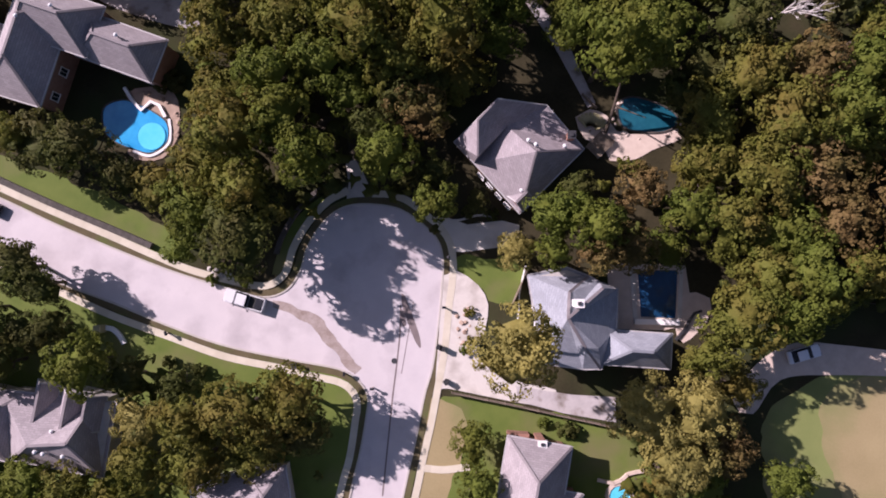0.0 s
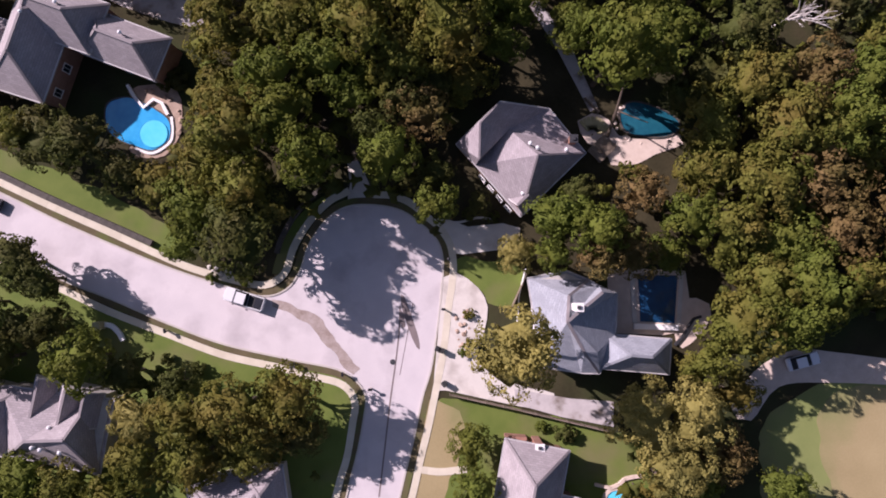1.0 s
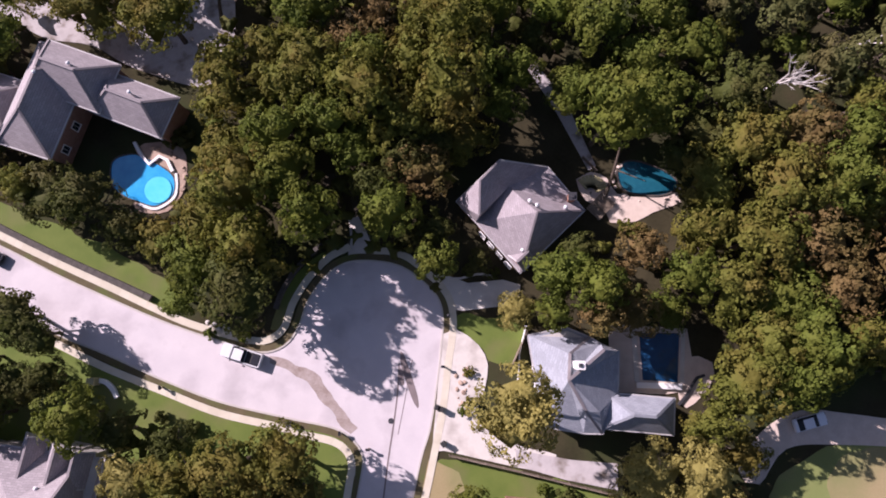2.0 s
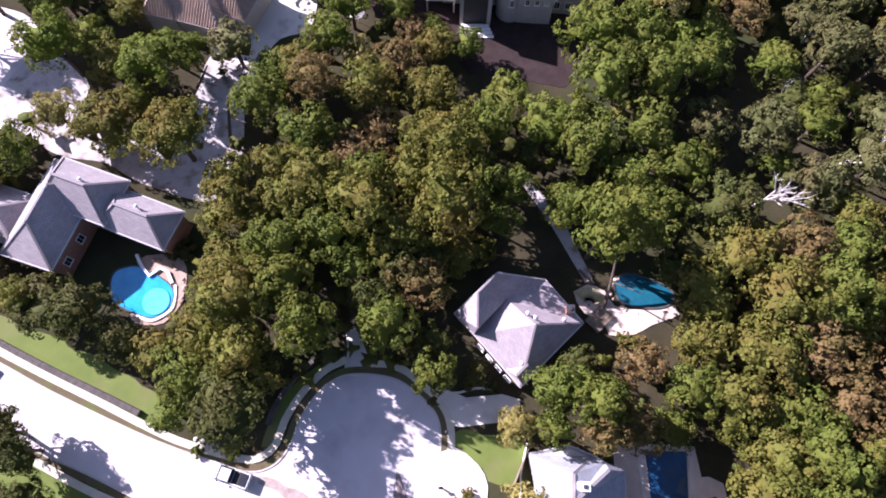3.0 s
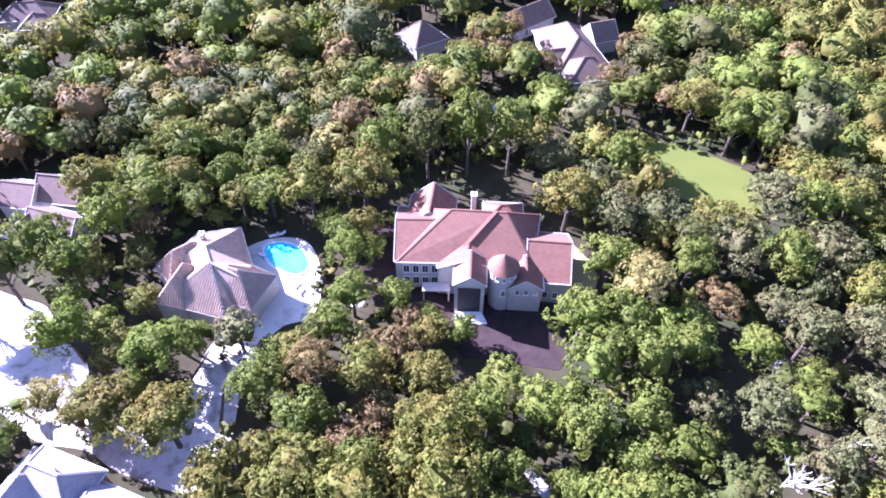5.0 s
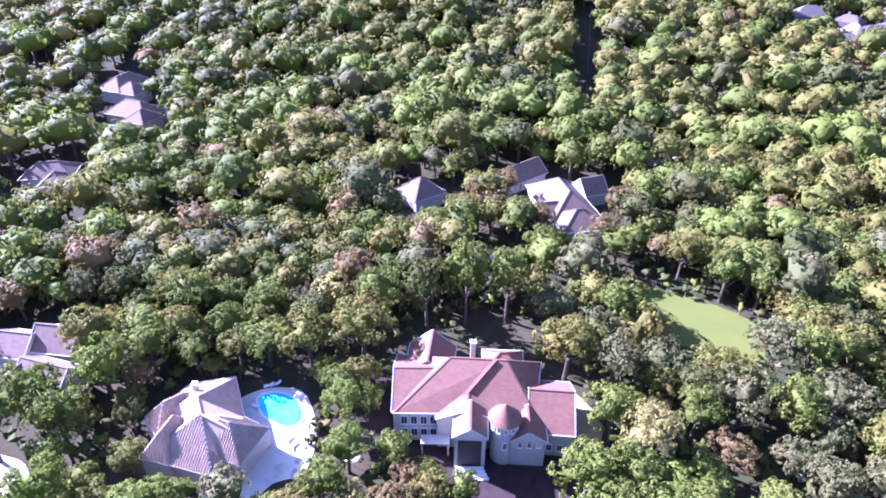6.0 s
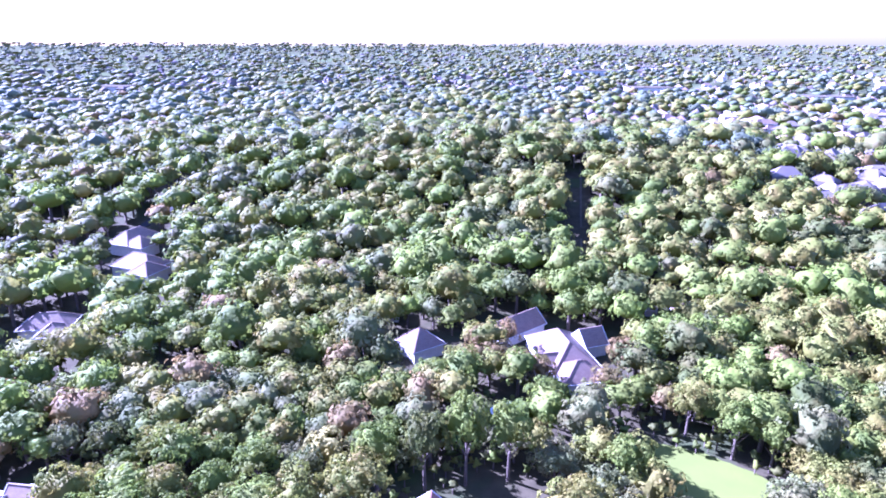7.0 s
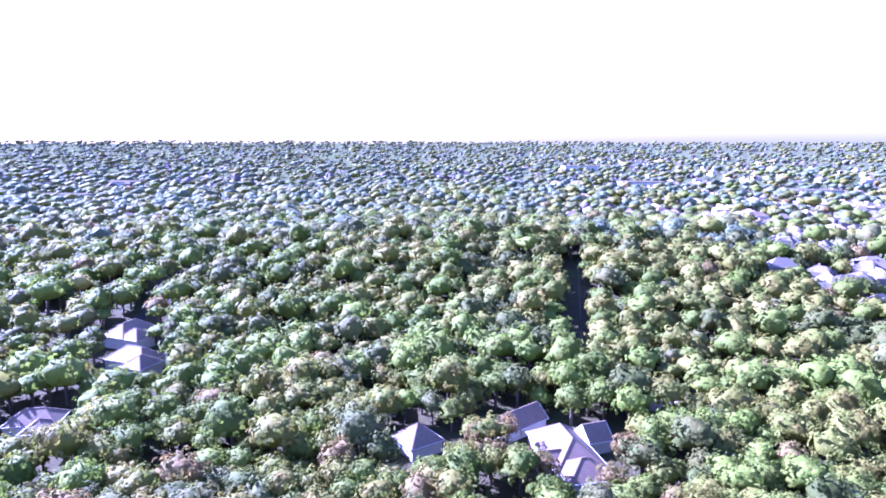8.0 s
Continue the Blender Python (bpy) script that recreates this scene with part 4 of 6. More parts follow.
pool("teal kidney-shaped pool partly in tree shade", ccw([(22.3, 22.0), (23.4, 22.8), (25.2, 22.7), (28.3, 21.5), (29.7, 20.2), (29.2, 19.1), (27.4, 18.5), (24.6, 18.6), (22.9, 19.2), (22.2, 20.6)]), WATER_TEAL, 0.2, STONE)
slate = thing("swimming_pool", "dark rectangular pool with a white raised wall", "swimming pool")
bm = bmesh.new()
prism(bm, [(24.4, 0.9), (24.7, -4.9), (29.0, -5.1), (29.4, 0.9)], -0.1, 0.16)
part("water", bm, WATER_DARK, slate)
bm = bmesh.new()
beam(bm, (23.8, -5.5, 0.3), (29.4, -5.6, 0.3), 0.7, 0.6)
part("raised_wall", bm, WHITE, slate, "white wall at the pool's edge")
bm = bmesh.new()
beam(bm, (24.0, -5.1, 0.14), (23.7, 1.3, 0.14), 0.6, 0.2)
part("coping", bm, PALE_DRIVE, slate)
bm = bmesh.new()
beam(bm, (29.5, -5.2, 0.14), (29.9, 1.3, 0.14), 0.5, 0.2)
part("coping", bm, PALE_DRIVE, slate)
pool("bright blue pool on a white terrace", ccw([(-31.6, 75.5), (-28.6, 76.6), (-24.8, 74.6), (-23.4, 70.6), (-25.6, 69.2), (-29.9, 71.7)]), WATER_CYAN, 0.35)
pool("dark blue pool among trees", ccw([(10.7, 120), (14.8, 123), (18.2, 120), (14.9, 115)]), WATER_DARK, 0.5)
pool("small round turquoise spa by a garden wall", [(25.1 + 1.3 * math.cos(a) - 3.4, -27.0 + 1.3 * math.sin(a)) for a in np.linspace(0, 2 * math.pi, 12, False)], WATER_CYAN, 0.5, DECKSTONE)
pool("small blue pool beside a far house", [(-97 + 3 * math.cos(a), 183 + 5 * math.sin(a)) for a in np.linspace(0, 2 * math.pi, 12, False)], WATER_CYAN, 0.5)


# ---------------- trees ----------------
def ico(level):
    bm = bmesh.new()
    bmesh.ops.create_icosphere(bm, subdivisions=level, radius=1.0)
    v = np.array([x.co[:] for x in bm.verts])
    f = np.array([[x.index for x in p.verts] for p in bm.faces])
    bm.free()
    return v, f


def unit(a):
    return a / np.linalg.norm(a, axis=-1, keepdims=True)


def crown_arrays(rng, r, height, boughs, tufts, leaves, leaf, core_level, jitter=0.3, fill=0.68, dome=0.0):
    """A crown about the origin: a lumpy body of rounded boughs, set with tufts of leaves. Verts, quads, triangles."""
    up = 1 - 1.25 * (np.arange(boughs) + 0.5) / boughs
    around = np.arange(boughs) * 2.39996 + rng.uniform(0, 6.28)
    flat = np.sqrt(1 - up * up)
    base = unit(np.stack([flat * np.cos(around), flat * np.sin(around), up], 1) + rng.normal(size=(boughs, 3)) * 0.2)
    far_out = rng.uniform(0.46 + dome * 0.1, 0.80 - dome * 0.12, (boughs, 1))
    cen = base * far_out
    size = rng.uniform(0.21 + dome * 0.09, 0.38 + dome * 0.04, boughs)
    shape = np.array([r, r, height])
    # the body: the outermost bough in each direction
    v, f = ico(core_level)
    along = v @ cen.T
    inside = along ** 2 - (cen ** 2).sum(1) + (size * fill) ** 2
    reach = np.where(inside > 0, along + np.sqrt(np.maximum(inside, 0)), 0.36).max(1)
    body = v * np.where(v[:, 2] < -0.35, np.minimum(reach, 0.5), reach)[:, None] * shape
    if not leaves:
        return body, np.zeros((0, 4), int), f
    out = unit(unit(rng.normal(size=(boughs, tufts, 3))) + base[:, None] * 0.55 + np.array([0, 0, 0.35]))
    at = (cen[:, None] + out * (size * 0.97)[:, None, None] * rng.uniform(0.86, 1.08, (boughs, tufts, 1))).reshape(-1, 3)
    out = out.reshape(-1, 3)
    buried = (np.linalg.norm(at[:, None] - cen[None], axis=2) < size * 0.8).any(1)
    at, out = at[~buried], out[~buried]
    tuft = rng.uniform(0.085, 0.17, (len(at), 1, 1))
    d = unit(unit(rng.normal(size=(len(at), leaves, 3))) + out[:, None] * 0.8)
    pos = ((at[:, None] + d * tuft * rng.uniform(0.75, 1.1, (len(at), leaves, 1))) * shape).reshape(-1, 3)
    nor = unit((d * (0.7 - dome * 0.4) + out[:, None] * 0.6).reshape(-1, 3) + unit(pos / shape) * dome * 0.9 + rng.normal(size=(len(pos), 3)) * jitter)
    a = unit(np.cross(nor, rng.normal(size=nor.shape)))
    b = np.cross(nor, a)
    s = leaf * rng.uniform(0.6, 1.4, (len(pos), 1))
    quad = np.stack([pos - a * s, pos - b * s * 0.7, pos + a * s, pos + b * s * 0.7], 1).reshape(-1, 3)
    k = len(quad)
    return np.concatenate([quad, body]), np.arange(k).reshape(-1, 4), f + k


def mesh_from(name, verts, quads, tris, mats, idx=None):
    me = bpy.data.meshes.new(name)
    nv, nq, nt = len(verts), len(quads), len(tris)
    me.vertices.add(nv)
    me.vertices.foreach_set("co", (verts * PLAN).astype(np.float32).ravel())
    me.loops.add(nq * 4 + nt * 3)
    me.loops.foreach_set("vertex_index", np.concatenate([quads.ravel(), tris.ravel()]).astype(np.int32))
    me.polygons.add(nq + nt)
    me.polygons.foreach_set("loop_start", np.concatenate([np.arange(nq) * 4, nq * 4 + np.arange(nt) * 3]).astype(np.int32))
    for m in mats:
        me.materials.append(m)
    if idx is not None:
        me.polygons.foreach_set("material_index", idx.astype(np.int32))
    me.polygons.foreach_set("use_smooth", np.concatenate([np.zeros(nq, bool), np.ones(nt, bool)]))
    me.update(calc_edges=True)
    return me


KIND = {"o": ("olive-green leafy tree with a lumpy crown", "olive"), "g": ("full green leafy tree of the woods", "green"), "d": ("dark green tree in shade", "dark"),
        "y": ("yellow autumn tree with a broad crown", "yellow"), "b": ("brownish autumn tree with thinning leaves", "brown"),
        "l": ("bright lime-green tree in full leaf", "lime"), "s": ("grey-green tree with a sparse crown", "grey")}
rng = np.random.default_rng(7)
PROTO = {}


def make_trunk(r, h):
    """A tapered trunk with limbs, for a crown of radius r centred h above the ground."""
    bm = bmesh.new()
    rod(bm, (0, 0, -0.2), (0.1, 0.05, h * 0.55), 0.32, 0.24)
    rod(bm, (0.1, 0.05, h * 0.5), (0.0, 0.2, h * 1.15), 0.22, 0.08)
    for i in range(5):
        a = i * 2.4
        s = Vector((0.1, 0.05, h * (0.42 + 0.05 * i)))
        m = s + Vector((math.cos(a) * r * 0.35, math.sin(a) * r * 0.35, h * 0.25))
        rod(bm, s, m, 0.14, 0.09, 6)
        rod(bm, m, m + Vector((math.cos(a + 0.4) * r * 0.4, math.sin(a + 0.4) * r * 0.4, h * 0.22)), 0.09, 0.03, 5)
    return bm


def tree_proto(sp, shape):
    r, hc, mid = ((4.0, 3.2, 5.6), (4.0, 3.9, 6.4), (4.1, 3.5, 6.0), (3.8, 3.6, 5.9))[shape]
    t = thing("tree", KIND[sp][0], "tree", "trees of the wooded neighbourhood")
    part("trunk", make_trunk(r, mid), BARK, t)
    sparse = sp in "sb"
    fine = 0.14 if sp == "y" else 0.185
    v, q, f = crown_arrays(rng, r, hc, 20 if sparse else 19, 10, 24 if sp == "y" else 13 if sparse else 14, fine, 2)
    v[:, 2] += mid
    if sparse:
        v[len(q) * 4:] = (v[len(q) * 4:] - (0, 0, mid)) * 0.85 + (0, 0, mid)
    crown = new("crown", mesh_from("crown", v, q, f, [LEAF[sp]]))
    crown.parent = t
    return t


PLANTED = []


def plant(x, y, r, sp, tall=1.02):
    """One tree with a crown of radius r."""
    shape = random.randrange(4)
    s = r / 4.0
    m = place(x, y, land(x, y) - 0.05, random.uniform(0, 360)) @ Matrix.Diagonal((s * random.uniform(0.9, 1.12), s * random.uniform(0.9, 1.12), s * tall * random.uniform(0.82, 1.22), 1))
    PLANTED.append((x, y, r))
    if (sp, shape) not in PROTO:
        PROTO[sp, shape] = tree_proto(sp, shape)
        PROTO[sp, shape].matrix_basis = m
    else:
        t = PROTO[sp, shape]
        keep = t.matrix_basis.copy()
        t.matrix_basis = Matrix()
        copy_thing(t, m)
        t.matrix_basis = keep


WOODS_WEST = "-26.7 28.5 4.0 o; -20.2 29.8 4.3 o; -14.8 25.5 4.0 g; -20.7 23.8 3.9 g; -1.6 23.2 2.6 d+; -4.6 21.4 2.8 d+; 6.6 28.4 2.8 g+; -26.6 21.5 3.9 o; -23.9 16.8 4.6 o; -28.5 13.2 3.6 o; -18.7 18.1 4.3 g+; -15.7 13.4 3.9 g+; -22.8 9.8 4.6 o+; -29.4 8.0 4.2 g; -23.1 4.4 4.5 d; -21.6 8.4 3.2 d+; -15.4 15.2 2.6 d; -31.5 3.7 2.6 g"
WOODS_BANK = "-9.9 28.5 4.6 o; -10.9 22.5 3.9 g; -5.3 25.8 4.3 o; 0.3 28.5 4.6 o+; -3.0 20.1 4.3 b-; 2.3 24.8 3.6 o-; -8.5 18.1 2.9 d; -6.9 14.2 3.8 g; -1.0 12.5 2.3 d+; -1.0 9.1 2.9 g+; 4.2 9.2 1.6 d; -4.6 12.6 1.6 d; 18.7 25.1 4.9 g+; 26.0 28.7 4.6 g; 31.9 25.4 3.6 d; 15.0 29.6 3.2 g+; 21.6 28.0 3.2 g+; 28.6 22.4 2.6 d"
WOODS_EAST = "36.2 23.5 4.9 o; 42.8 24.5 4.6 b; 31.5 19.3 4.2 o; 39.3 17.9 4.9 o; 45.8 18.6 4.6 g; 30.1 13.4 4.0 o; 36.6 11.7 4.9 o; 43.7 12.4 4.9 b; 49.3 15.0 3.9 o; 33.2 6.2 4.5 o; 39.6 4.9 4.8 g; 46.1 6.2 4.5 b; 37.2 0.1 4.2 o; 42.7 0.4 4.5 g; 48.5 0.4 3.9 o; 28.4 7.5 3.9 g; 26.4 3.3 3.2 g; 33.6 -4.7 4.5 o; 30.6 -9.0 3.3 o; 21.9 3.3 3.2 b+; 17.4 5.9 3.5 g+; 13.2 7.5 3.6 g+; 16.2 10.4 2.7 d; 8.7 3.3 2.6 y; 22.9 10.4 3.2 b; 18.0 2.7 2.9 b+; 12.8 3.3 2.6 g+; 39.0 -4.0 3.6 g+; 44.5 -2.4 3.6 g; 49.3 24.9 3.9 g"
STREET_TREES = "7.6 -7.0 5.2 y+; 22.9 -15.2 4.3 y; 28.4 -15.2 4.5 y; 26.4 -20.4 4.6 y; 31.8 -19.2 3.6 b; 3.5 -19.6 2.7 g; 4.1 -24.1 2.7 g; 26.1 -23.2 3.2 o; 33.3 -20.0 3.2 b; 39.7 -23.2 3.2 g; -41.5 -9.6 4.1 g; -47.7 -0.5 3.0 d; -49.5 -6.4 2.9 d; -35.2 -16.4 3.3 y; -29.0 -16.1 3.9 o; -23.2 -15.1 4.6 o; -18.0 -13.9 3.9 o; -28.3 -21.2 3.9 o; -35.4 -21.5 3.2 o; -22.4 -19.9 3.6 o; -48.3 -23.4 3.2 l; -43.7 -24.4 3.2 o; -16.6 -18.0 3.2 d; -42.8 15.4 3.9 d; -48.2 16.1 3.9 d; -51.5 17.1 2.7 o; -38.8 12.1 3.0 d; 34.8 -12.9 2.9 o; -31.7 -12.9 2.6 d; -50.4 1.5 3.3 d; -54.5 -3.5 3.0 d; -52.2 -10.0 3.4 d; -46.6 -5.6 2.4 d"
NORTH_WEST = "-61.2 82.1 5.2 o; -64.1 67.4 5.2 g; -56.5 66.0 3.8 o; -51.0 72.0 2.6 o; -47.4 86.0 4.2 o; -39.4 87.4 4.2 g; -31.4 83.4 4.7 l; -23.8 82.9 5.2 o; -14.4 83.8 5.7 o; -15.4 68.4 3.7 l; -14.2 60.5 3.5 l; -17.0 54.7 3.7 l; -21.3 50.6 3.8 o; -53.3 51.5 4.4 l; -46.2 50.2 4.1 o; -50.3 54.6 2.9 l; -39.9 48.8 4.1 l; -36.5 52.8 3.4 l; -52.2 42.2 3.2 y; -45.0 40.6 4.6 o; -35.1 38.2 4.6 o; -56.1 36.1 3.6 g"
WEST_YARDS = "-25.1 44.9 4.2 g; -24.5 51.0 3.2 g; -17.6 46.0 4.0 b; -10.6 46.1 3.9 o; -59.2 65.6 4.8 l; -55.8 74.7 4.4 l; -51.1 81.0 4.4 l; -57.6 60.0 3.0 l; -39.2 53.2 3.2 l; -46.4 60.0 2.9 o; -43.5 81.4 3.6 g; -36.5 83.0 3.6 o; -49.3 68.0 2.9 d; -14.5 76.0 4.0 o; -17.2 74.0 3.2 g; -12.0 92.0 4.8 g+; -3.5 94.0 4.8 d+; 4.0 95.5 4.8 g+; 12.0 97.0 4.6 g+; 20.0 93.5 4.6 s; -67.5 62.0 4.0 d+; -73.0 58.0 4.2 d+"
NORTH_MID = "-12.3 52.8 2.8 y; -7.1 51.9 3.6 b; -4.9 57.4 2.8 b; -7.5 61.0 2.8 g+; -1.6 55.2 2.6 o; -2.5 46.7 4.0 o; -8.7 41.2 3.9 b; -3.1 39.6 3.6 o; -17.9 39.7 4.1 g; -12.8 36.1 3.3 b; -28.0 32.2 3.4 o; -22.3 35.0 3.7 o; -16.5 33.0 4.1 o; -10.2 34.0 4.1 g; -4.6 34.0 3.7 o; 1.0 37.1 4.2 o+; 5.8 39.7 3.3 g+; 4.6 32.6 3.4 g+; 8.6 32.0 2.6 g+; 7.9 46.0 3.7 l; 13.0 41.6 3.8 l; 19.6 54.9 4.7 l; 26.2 56.0 4.7 g; 21.2 47.6 4.5 g; 28.3 48.2 4.5 g; 25.7 41.0 4.3 g; 34.2 50.7 4.0 g; 18.0 38.3 4.3 g; 23.9 33.5 4.4 g; 30.1 36.0 3.8 g"
NORTH_EAST = "34.7 42.9 3.4 s; 25.9 66.3 4.8 l; 32.2 68.2 3.7 y; 39.0 67.2 4.2 g; 47.4 69.7 4.8 s; 53.5 66.3 4.8 g; 61.2 68.8 4.8 s; 69.3 80.2 5.1 o; 45.3 52.4 3.6 l; 52.4 53.5 4.0 s; 59.4 52.6 4.4 s; 41.5 41.2 4.1 s; 49.5 43.1 3.4 g; 46.7 33.5 3.9 s; 53.8 35.6 4.0 s; 21.2 80.5 5.4 o; 28.6 76.7 4.7 s; 36.7 78.8 5.1 s; 45.5 77.1 5.0 o; 55.4 79.9 5.1 s; 41.9 60.5 3.8 b; 50.9 59.6 3.7 s; 15.2 31.8 2.8 g; 10.5 37.3 2.6 d+; 51.1 29.4 3.8 o; -8.3 59.6 1.8 d; 66.3 88.3 5.3 o; 57.0 103.5 4.6 g; 50.5 111.0 4.4 o; 62.5 99.5 4.2 g; 65.5 93.5 3.8 o"
for row in (WOODS_WEST, WOODS_BANK, WOODS_EAST, STREET_TREES, NORTH_WEST, WEST_YARDS, NORTH_MID, NORTH_EAST):
    for item in row.split(";"):
        x, y, r, sp = item.split()
        plant(float(x), float(y), float(r) * 1.0, sp[0], 1.45 if sp.endswith("+") else 0.68 if sp.endswith("-") else 1.02)      # + raised to cast longer shade, a few added only for that; - the lowest

# ---------------- the far town ----------------
def town_house(mat, w, d, lab):
    h = thing("house", lab, "house", "houses of the far town")
    wing(h, 0, 0, w, d, 0, 5.6, 3.6, roof_mat=mat, wall_mat=STUCCO)
    return h


kinds = [town_house(ROOF_FAR, 15, 10, "far house with a pale shingled roof among trees"), town_house(ROOF_TAN, 13, 11, "far house with a tan roof among trees"),
         town_house(ROOF_FAR, 14, 9, "far house with a grey roof among trees")]
spots = []
TOWN = []
for _ in range(150):
    d = 470 * (2000 / 470) ** random.random()
    a = radians(random.triangular(8, 38, 31))
    spots.append((d * math.sin(a), d * math.cos(a)))
for _ in range(60):
    d = 600 * (2600 / 600) ** random.random()
    a = radians(random.uniform(-36, 30))
    spots.append((d * math.sin(a), d * math.cos(a)))
for i, (x, y) in enumerate(spots):
    m = place(x, y, land(x, y) - 0.2, random.choice((0, 20, 65, 90, 110)))
    TOWN.extend([(x, y, 10), (x * 0.965, y * 0.965, 9)])
    if i < 3:
        kinds[i].matrix_basis = m
    else:
        copy_thing(kinds[(i * 7) % 3], m)
for x, y, w, d, hgt in ((330, 1420, 120, 50, 10), (480, 1530, 90, 50, 10), (320, 1010, 70, 40, 8), (-450, 735, 60, 30, 7), (-495, 952, 50, 40, 8), (450, 640, 44, 22, 7), (540, 900, 60, 30, 8)):
    h = thing("warehouse", "long low pale building far beyond the trees", "building", "far flat-roofed buildings", at=(x, y, land(x, y) - 0.3))
    TOWN.extend([(x + k * w / 6, y - 20, 30) for k in (-2, 0, 2)])
    bm = bmesh.new()
    box(bm, 0, 0, hgt / 2, w, d, hgt)
    part("wall", bm, STUCCO, h)
    bm = bmesh.new()
    box(bm, 0, 0, hgt + 0.4, w + 1, d + 1, 0.8)
    part("roof", bm, TRACK, h)

# the far suburbs: pale roofs past counting
def suburb(count, r0, r1, a0, a1):
    vs, qs, ts = [], [], []
    n = 0
    for _ in range(count):
        d = r0 * (r1 / r0) ** random.random()
        a = radians(random.uniform(a0, a1))
        x, y = d * math.sin(a), d * math.cos(a)
        c, k = math.cos(d * 7.3), math.sin(d * 7.3)
        w, b, e, t = random.uniform(5, 8.5), random.uniform(4, 6), random.uniform(4.5, 7), random.uniform(2.5, 4.5)
        g = land(x, y)
        q = [(-w, -b, -0.5), (w, -b, -0.5), (w, b, -0.5), (-w, b, -0.5), (-w, -b, e), (w, -b, e), (w, b, e), (-w, b, e), (-w * 0.35, 0, e + t), (w * 0.35, 0, e + t)]
        vs += [(x + u * c - v * k, y + u * k + v * c, g + z) for u, v, z in q]
        qs += [(n, n + 1, n + 5, n + 4), (n + 1, n + 2, n + 6, n + 5), (n + 2, n + 3, n + 7, n + 6), (n + 3, n, n + 4, n + 7), (n + 4, n + 5, n + 9, n + 8), (n + 6, n + 7, n + 8, n + 9)]
        ts += [(n + 5, n + 6, n + 9), (n + 7, n + 4, n + 8)]
        n += 10
        if d < 900:
            TOWN.extend([(x, y, 7), (x * 0.985, y * 0.985, 5)])
        else:
            SUBURB.append((x, y))
    return np.array(vs, float), np.array(qs), np.array(ts)


SUBURB = []
for nm, args in (("suburb_east", (270, 640, 3800, 10, 40)), ("suburb_corner", (60, 300, 640, 28, 38)), ("suburb_north", (420, 900, 3900, -40, 20))):
    tagged(new(nm, mesh_from(nm, *suburb(*args), [surface(nm + "_roofs", (0.07, 0.058, 0.054), (0.16, 0.135, 0.125), 0.02, 0.95, 0.1, 10, per_island=0.8, gloss=0.05)])),
           "far suburb of pale-roofed houses between trees", "houses", kind="stuff")

# places kept free of trees: (x, y, radius), and strips (x0, y0, x1, y1, half width)
CLEAR_STREET = [(52.4, 38.6, 3.6), (40.8, 32.4, 3.0), (20.5, 17, 4), (3, -4, 4.5), (2, -9, 3.5), (4, 5, 4), (9, 15, 9), (16, -5, 11), (24, -7, 9), (27, -2, 6), (26, 20, 6),
                (-47, 28, 9), (-38, 27, 7), (-39, 19, 6), (-47, -18, 9), (10, -26, 8), (-24, -27, 8), (52, -22, 17), (-38, 66, 12), (-29, 71, 9), (-25, 62, 7), (4, 72, 14)]
CLEAR_YARDS = [(14, 70, 10), (6, 56, 9), (14, 53, 5), (-70, 77, 8), (-72, 87, 8), (45, 99, 6), (42, 104, 5), (40.5, 111, 1.5), (54, 93, 6), (50, 97, 6), (45, 90, 6), (53, 87, 5), (58, 90, 4), (-64, 132, 6), (-7, 86, 3),
               (14, 117, 5), (8, 89, 6), (16, 91, 5), (-6, 147, 9), (-5, 136, 6), (-102, 187, 8), (-112, 208, 6), (-106, 144, 7), (20, 156, 10), (30, 140, 13), (39, 148, 7)]
CLEAR_WOODS = [(32, 130, 8), (-104, 199, 12), (-117, 222, 11), (-109, 155, 10), (-97, 184, 8), (-64, 52, 10), (-74, 55, 11), (-90, 64, 10), (-33, 45, 5), (-52, 45, 4), (13, 29, 5),
               (8, 23, 5), (16, 22, 4), (0, -15, 8), (6, 0, 6), (5, -18, 4), (18, -17, 5), (14, -21, 8), (-12, 62, 2), (66, 172, 6), (-18, 170, 4)]
CLEAR = CLEAR_STREET + CLEAR_YARDS + CLEAR_WOODS
STRIPS = [(-110, 30, -56, 6.5, 9), (-56, 6.5, -22, -5, 8), (-22, -5, -9, 0, 9), (-9, 0, -6, -30, 8), (-6, -30, -20, -80, 7), (36, -12, 90, -12, 4), (45, 194, 63, 292, 2.4), (-52, 36, -30, 33, 4), (44, 68, 43, 48, 1.6), (43, 48, 38, 38, 1.4),
          (-166, 200, -151, 256, 3.5), (-151, 256, -130, 330, 3), (-142, 176, -133, 208, 3.5), (-133, 208, -121, 262, 3.5), (-121, 262, -100, 320, 3), (-240, 355, -180, 336, 5)]


TOWN_CELLS = {}
for a, b, c in TOWN:
    for i in range(int((a - 40) // 40), int((a + 40) // 40) + 1):
        for j in range(int((b - 40) // 40), int((b + 40) // 40) + 1):
            TOWN_CELLS.setdefault((i, j), []).append((a, b, c))


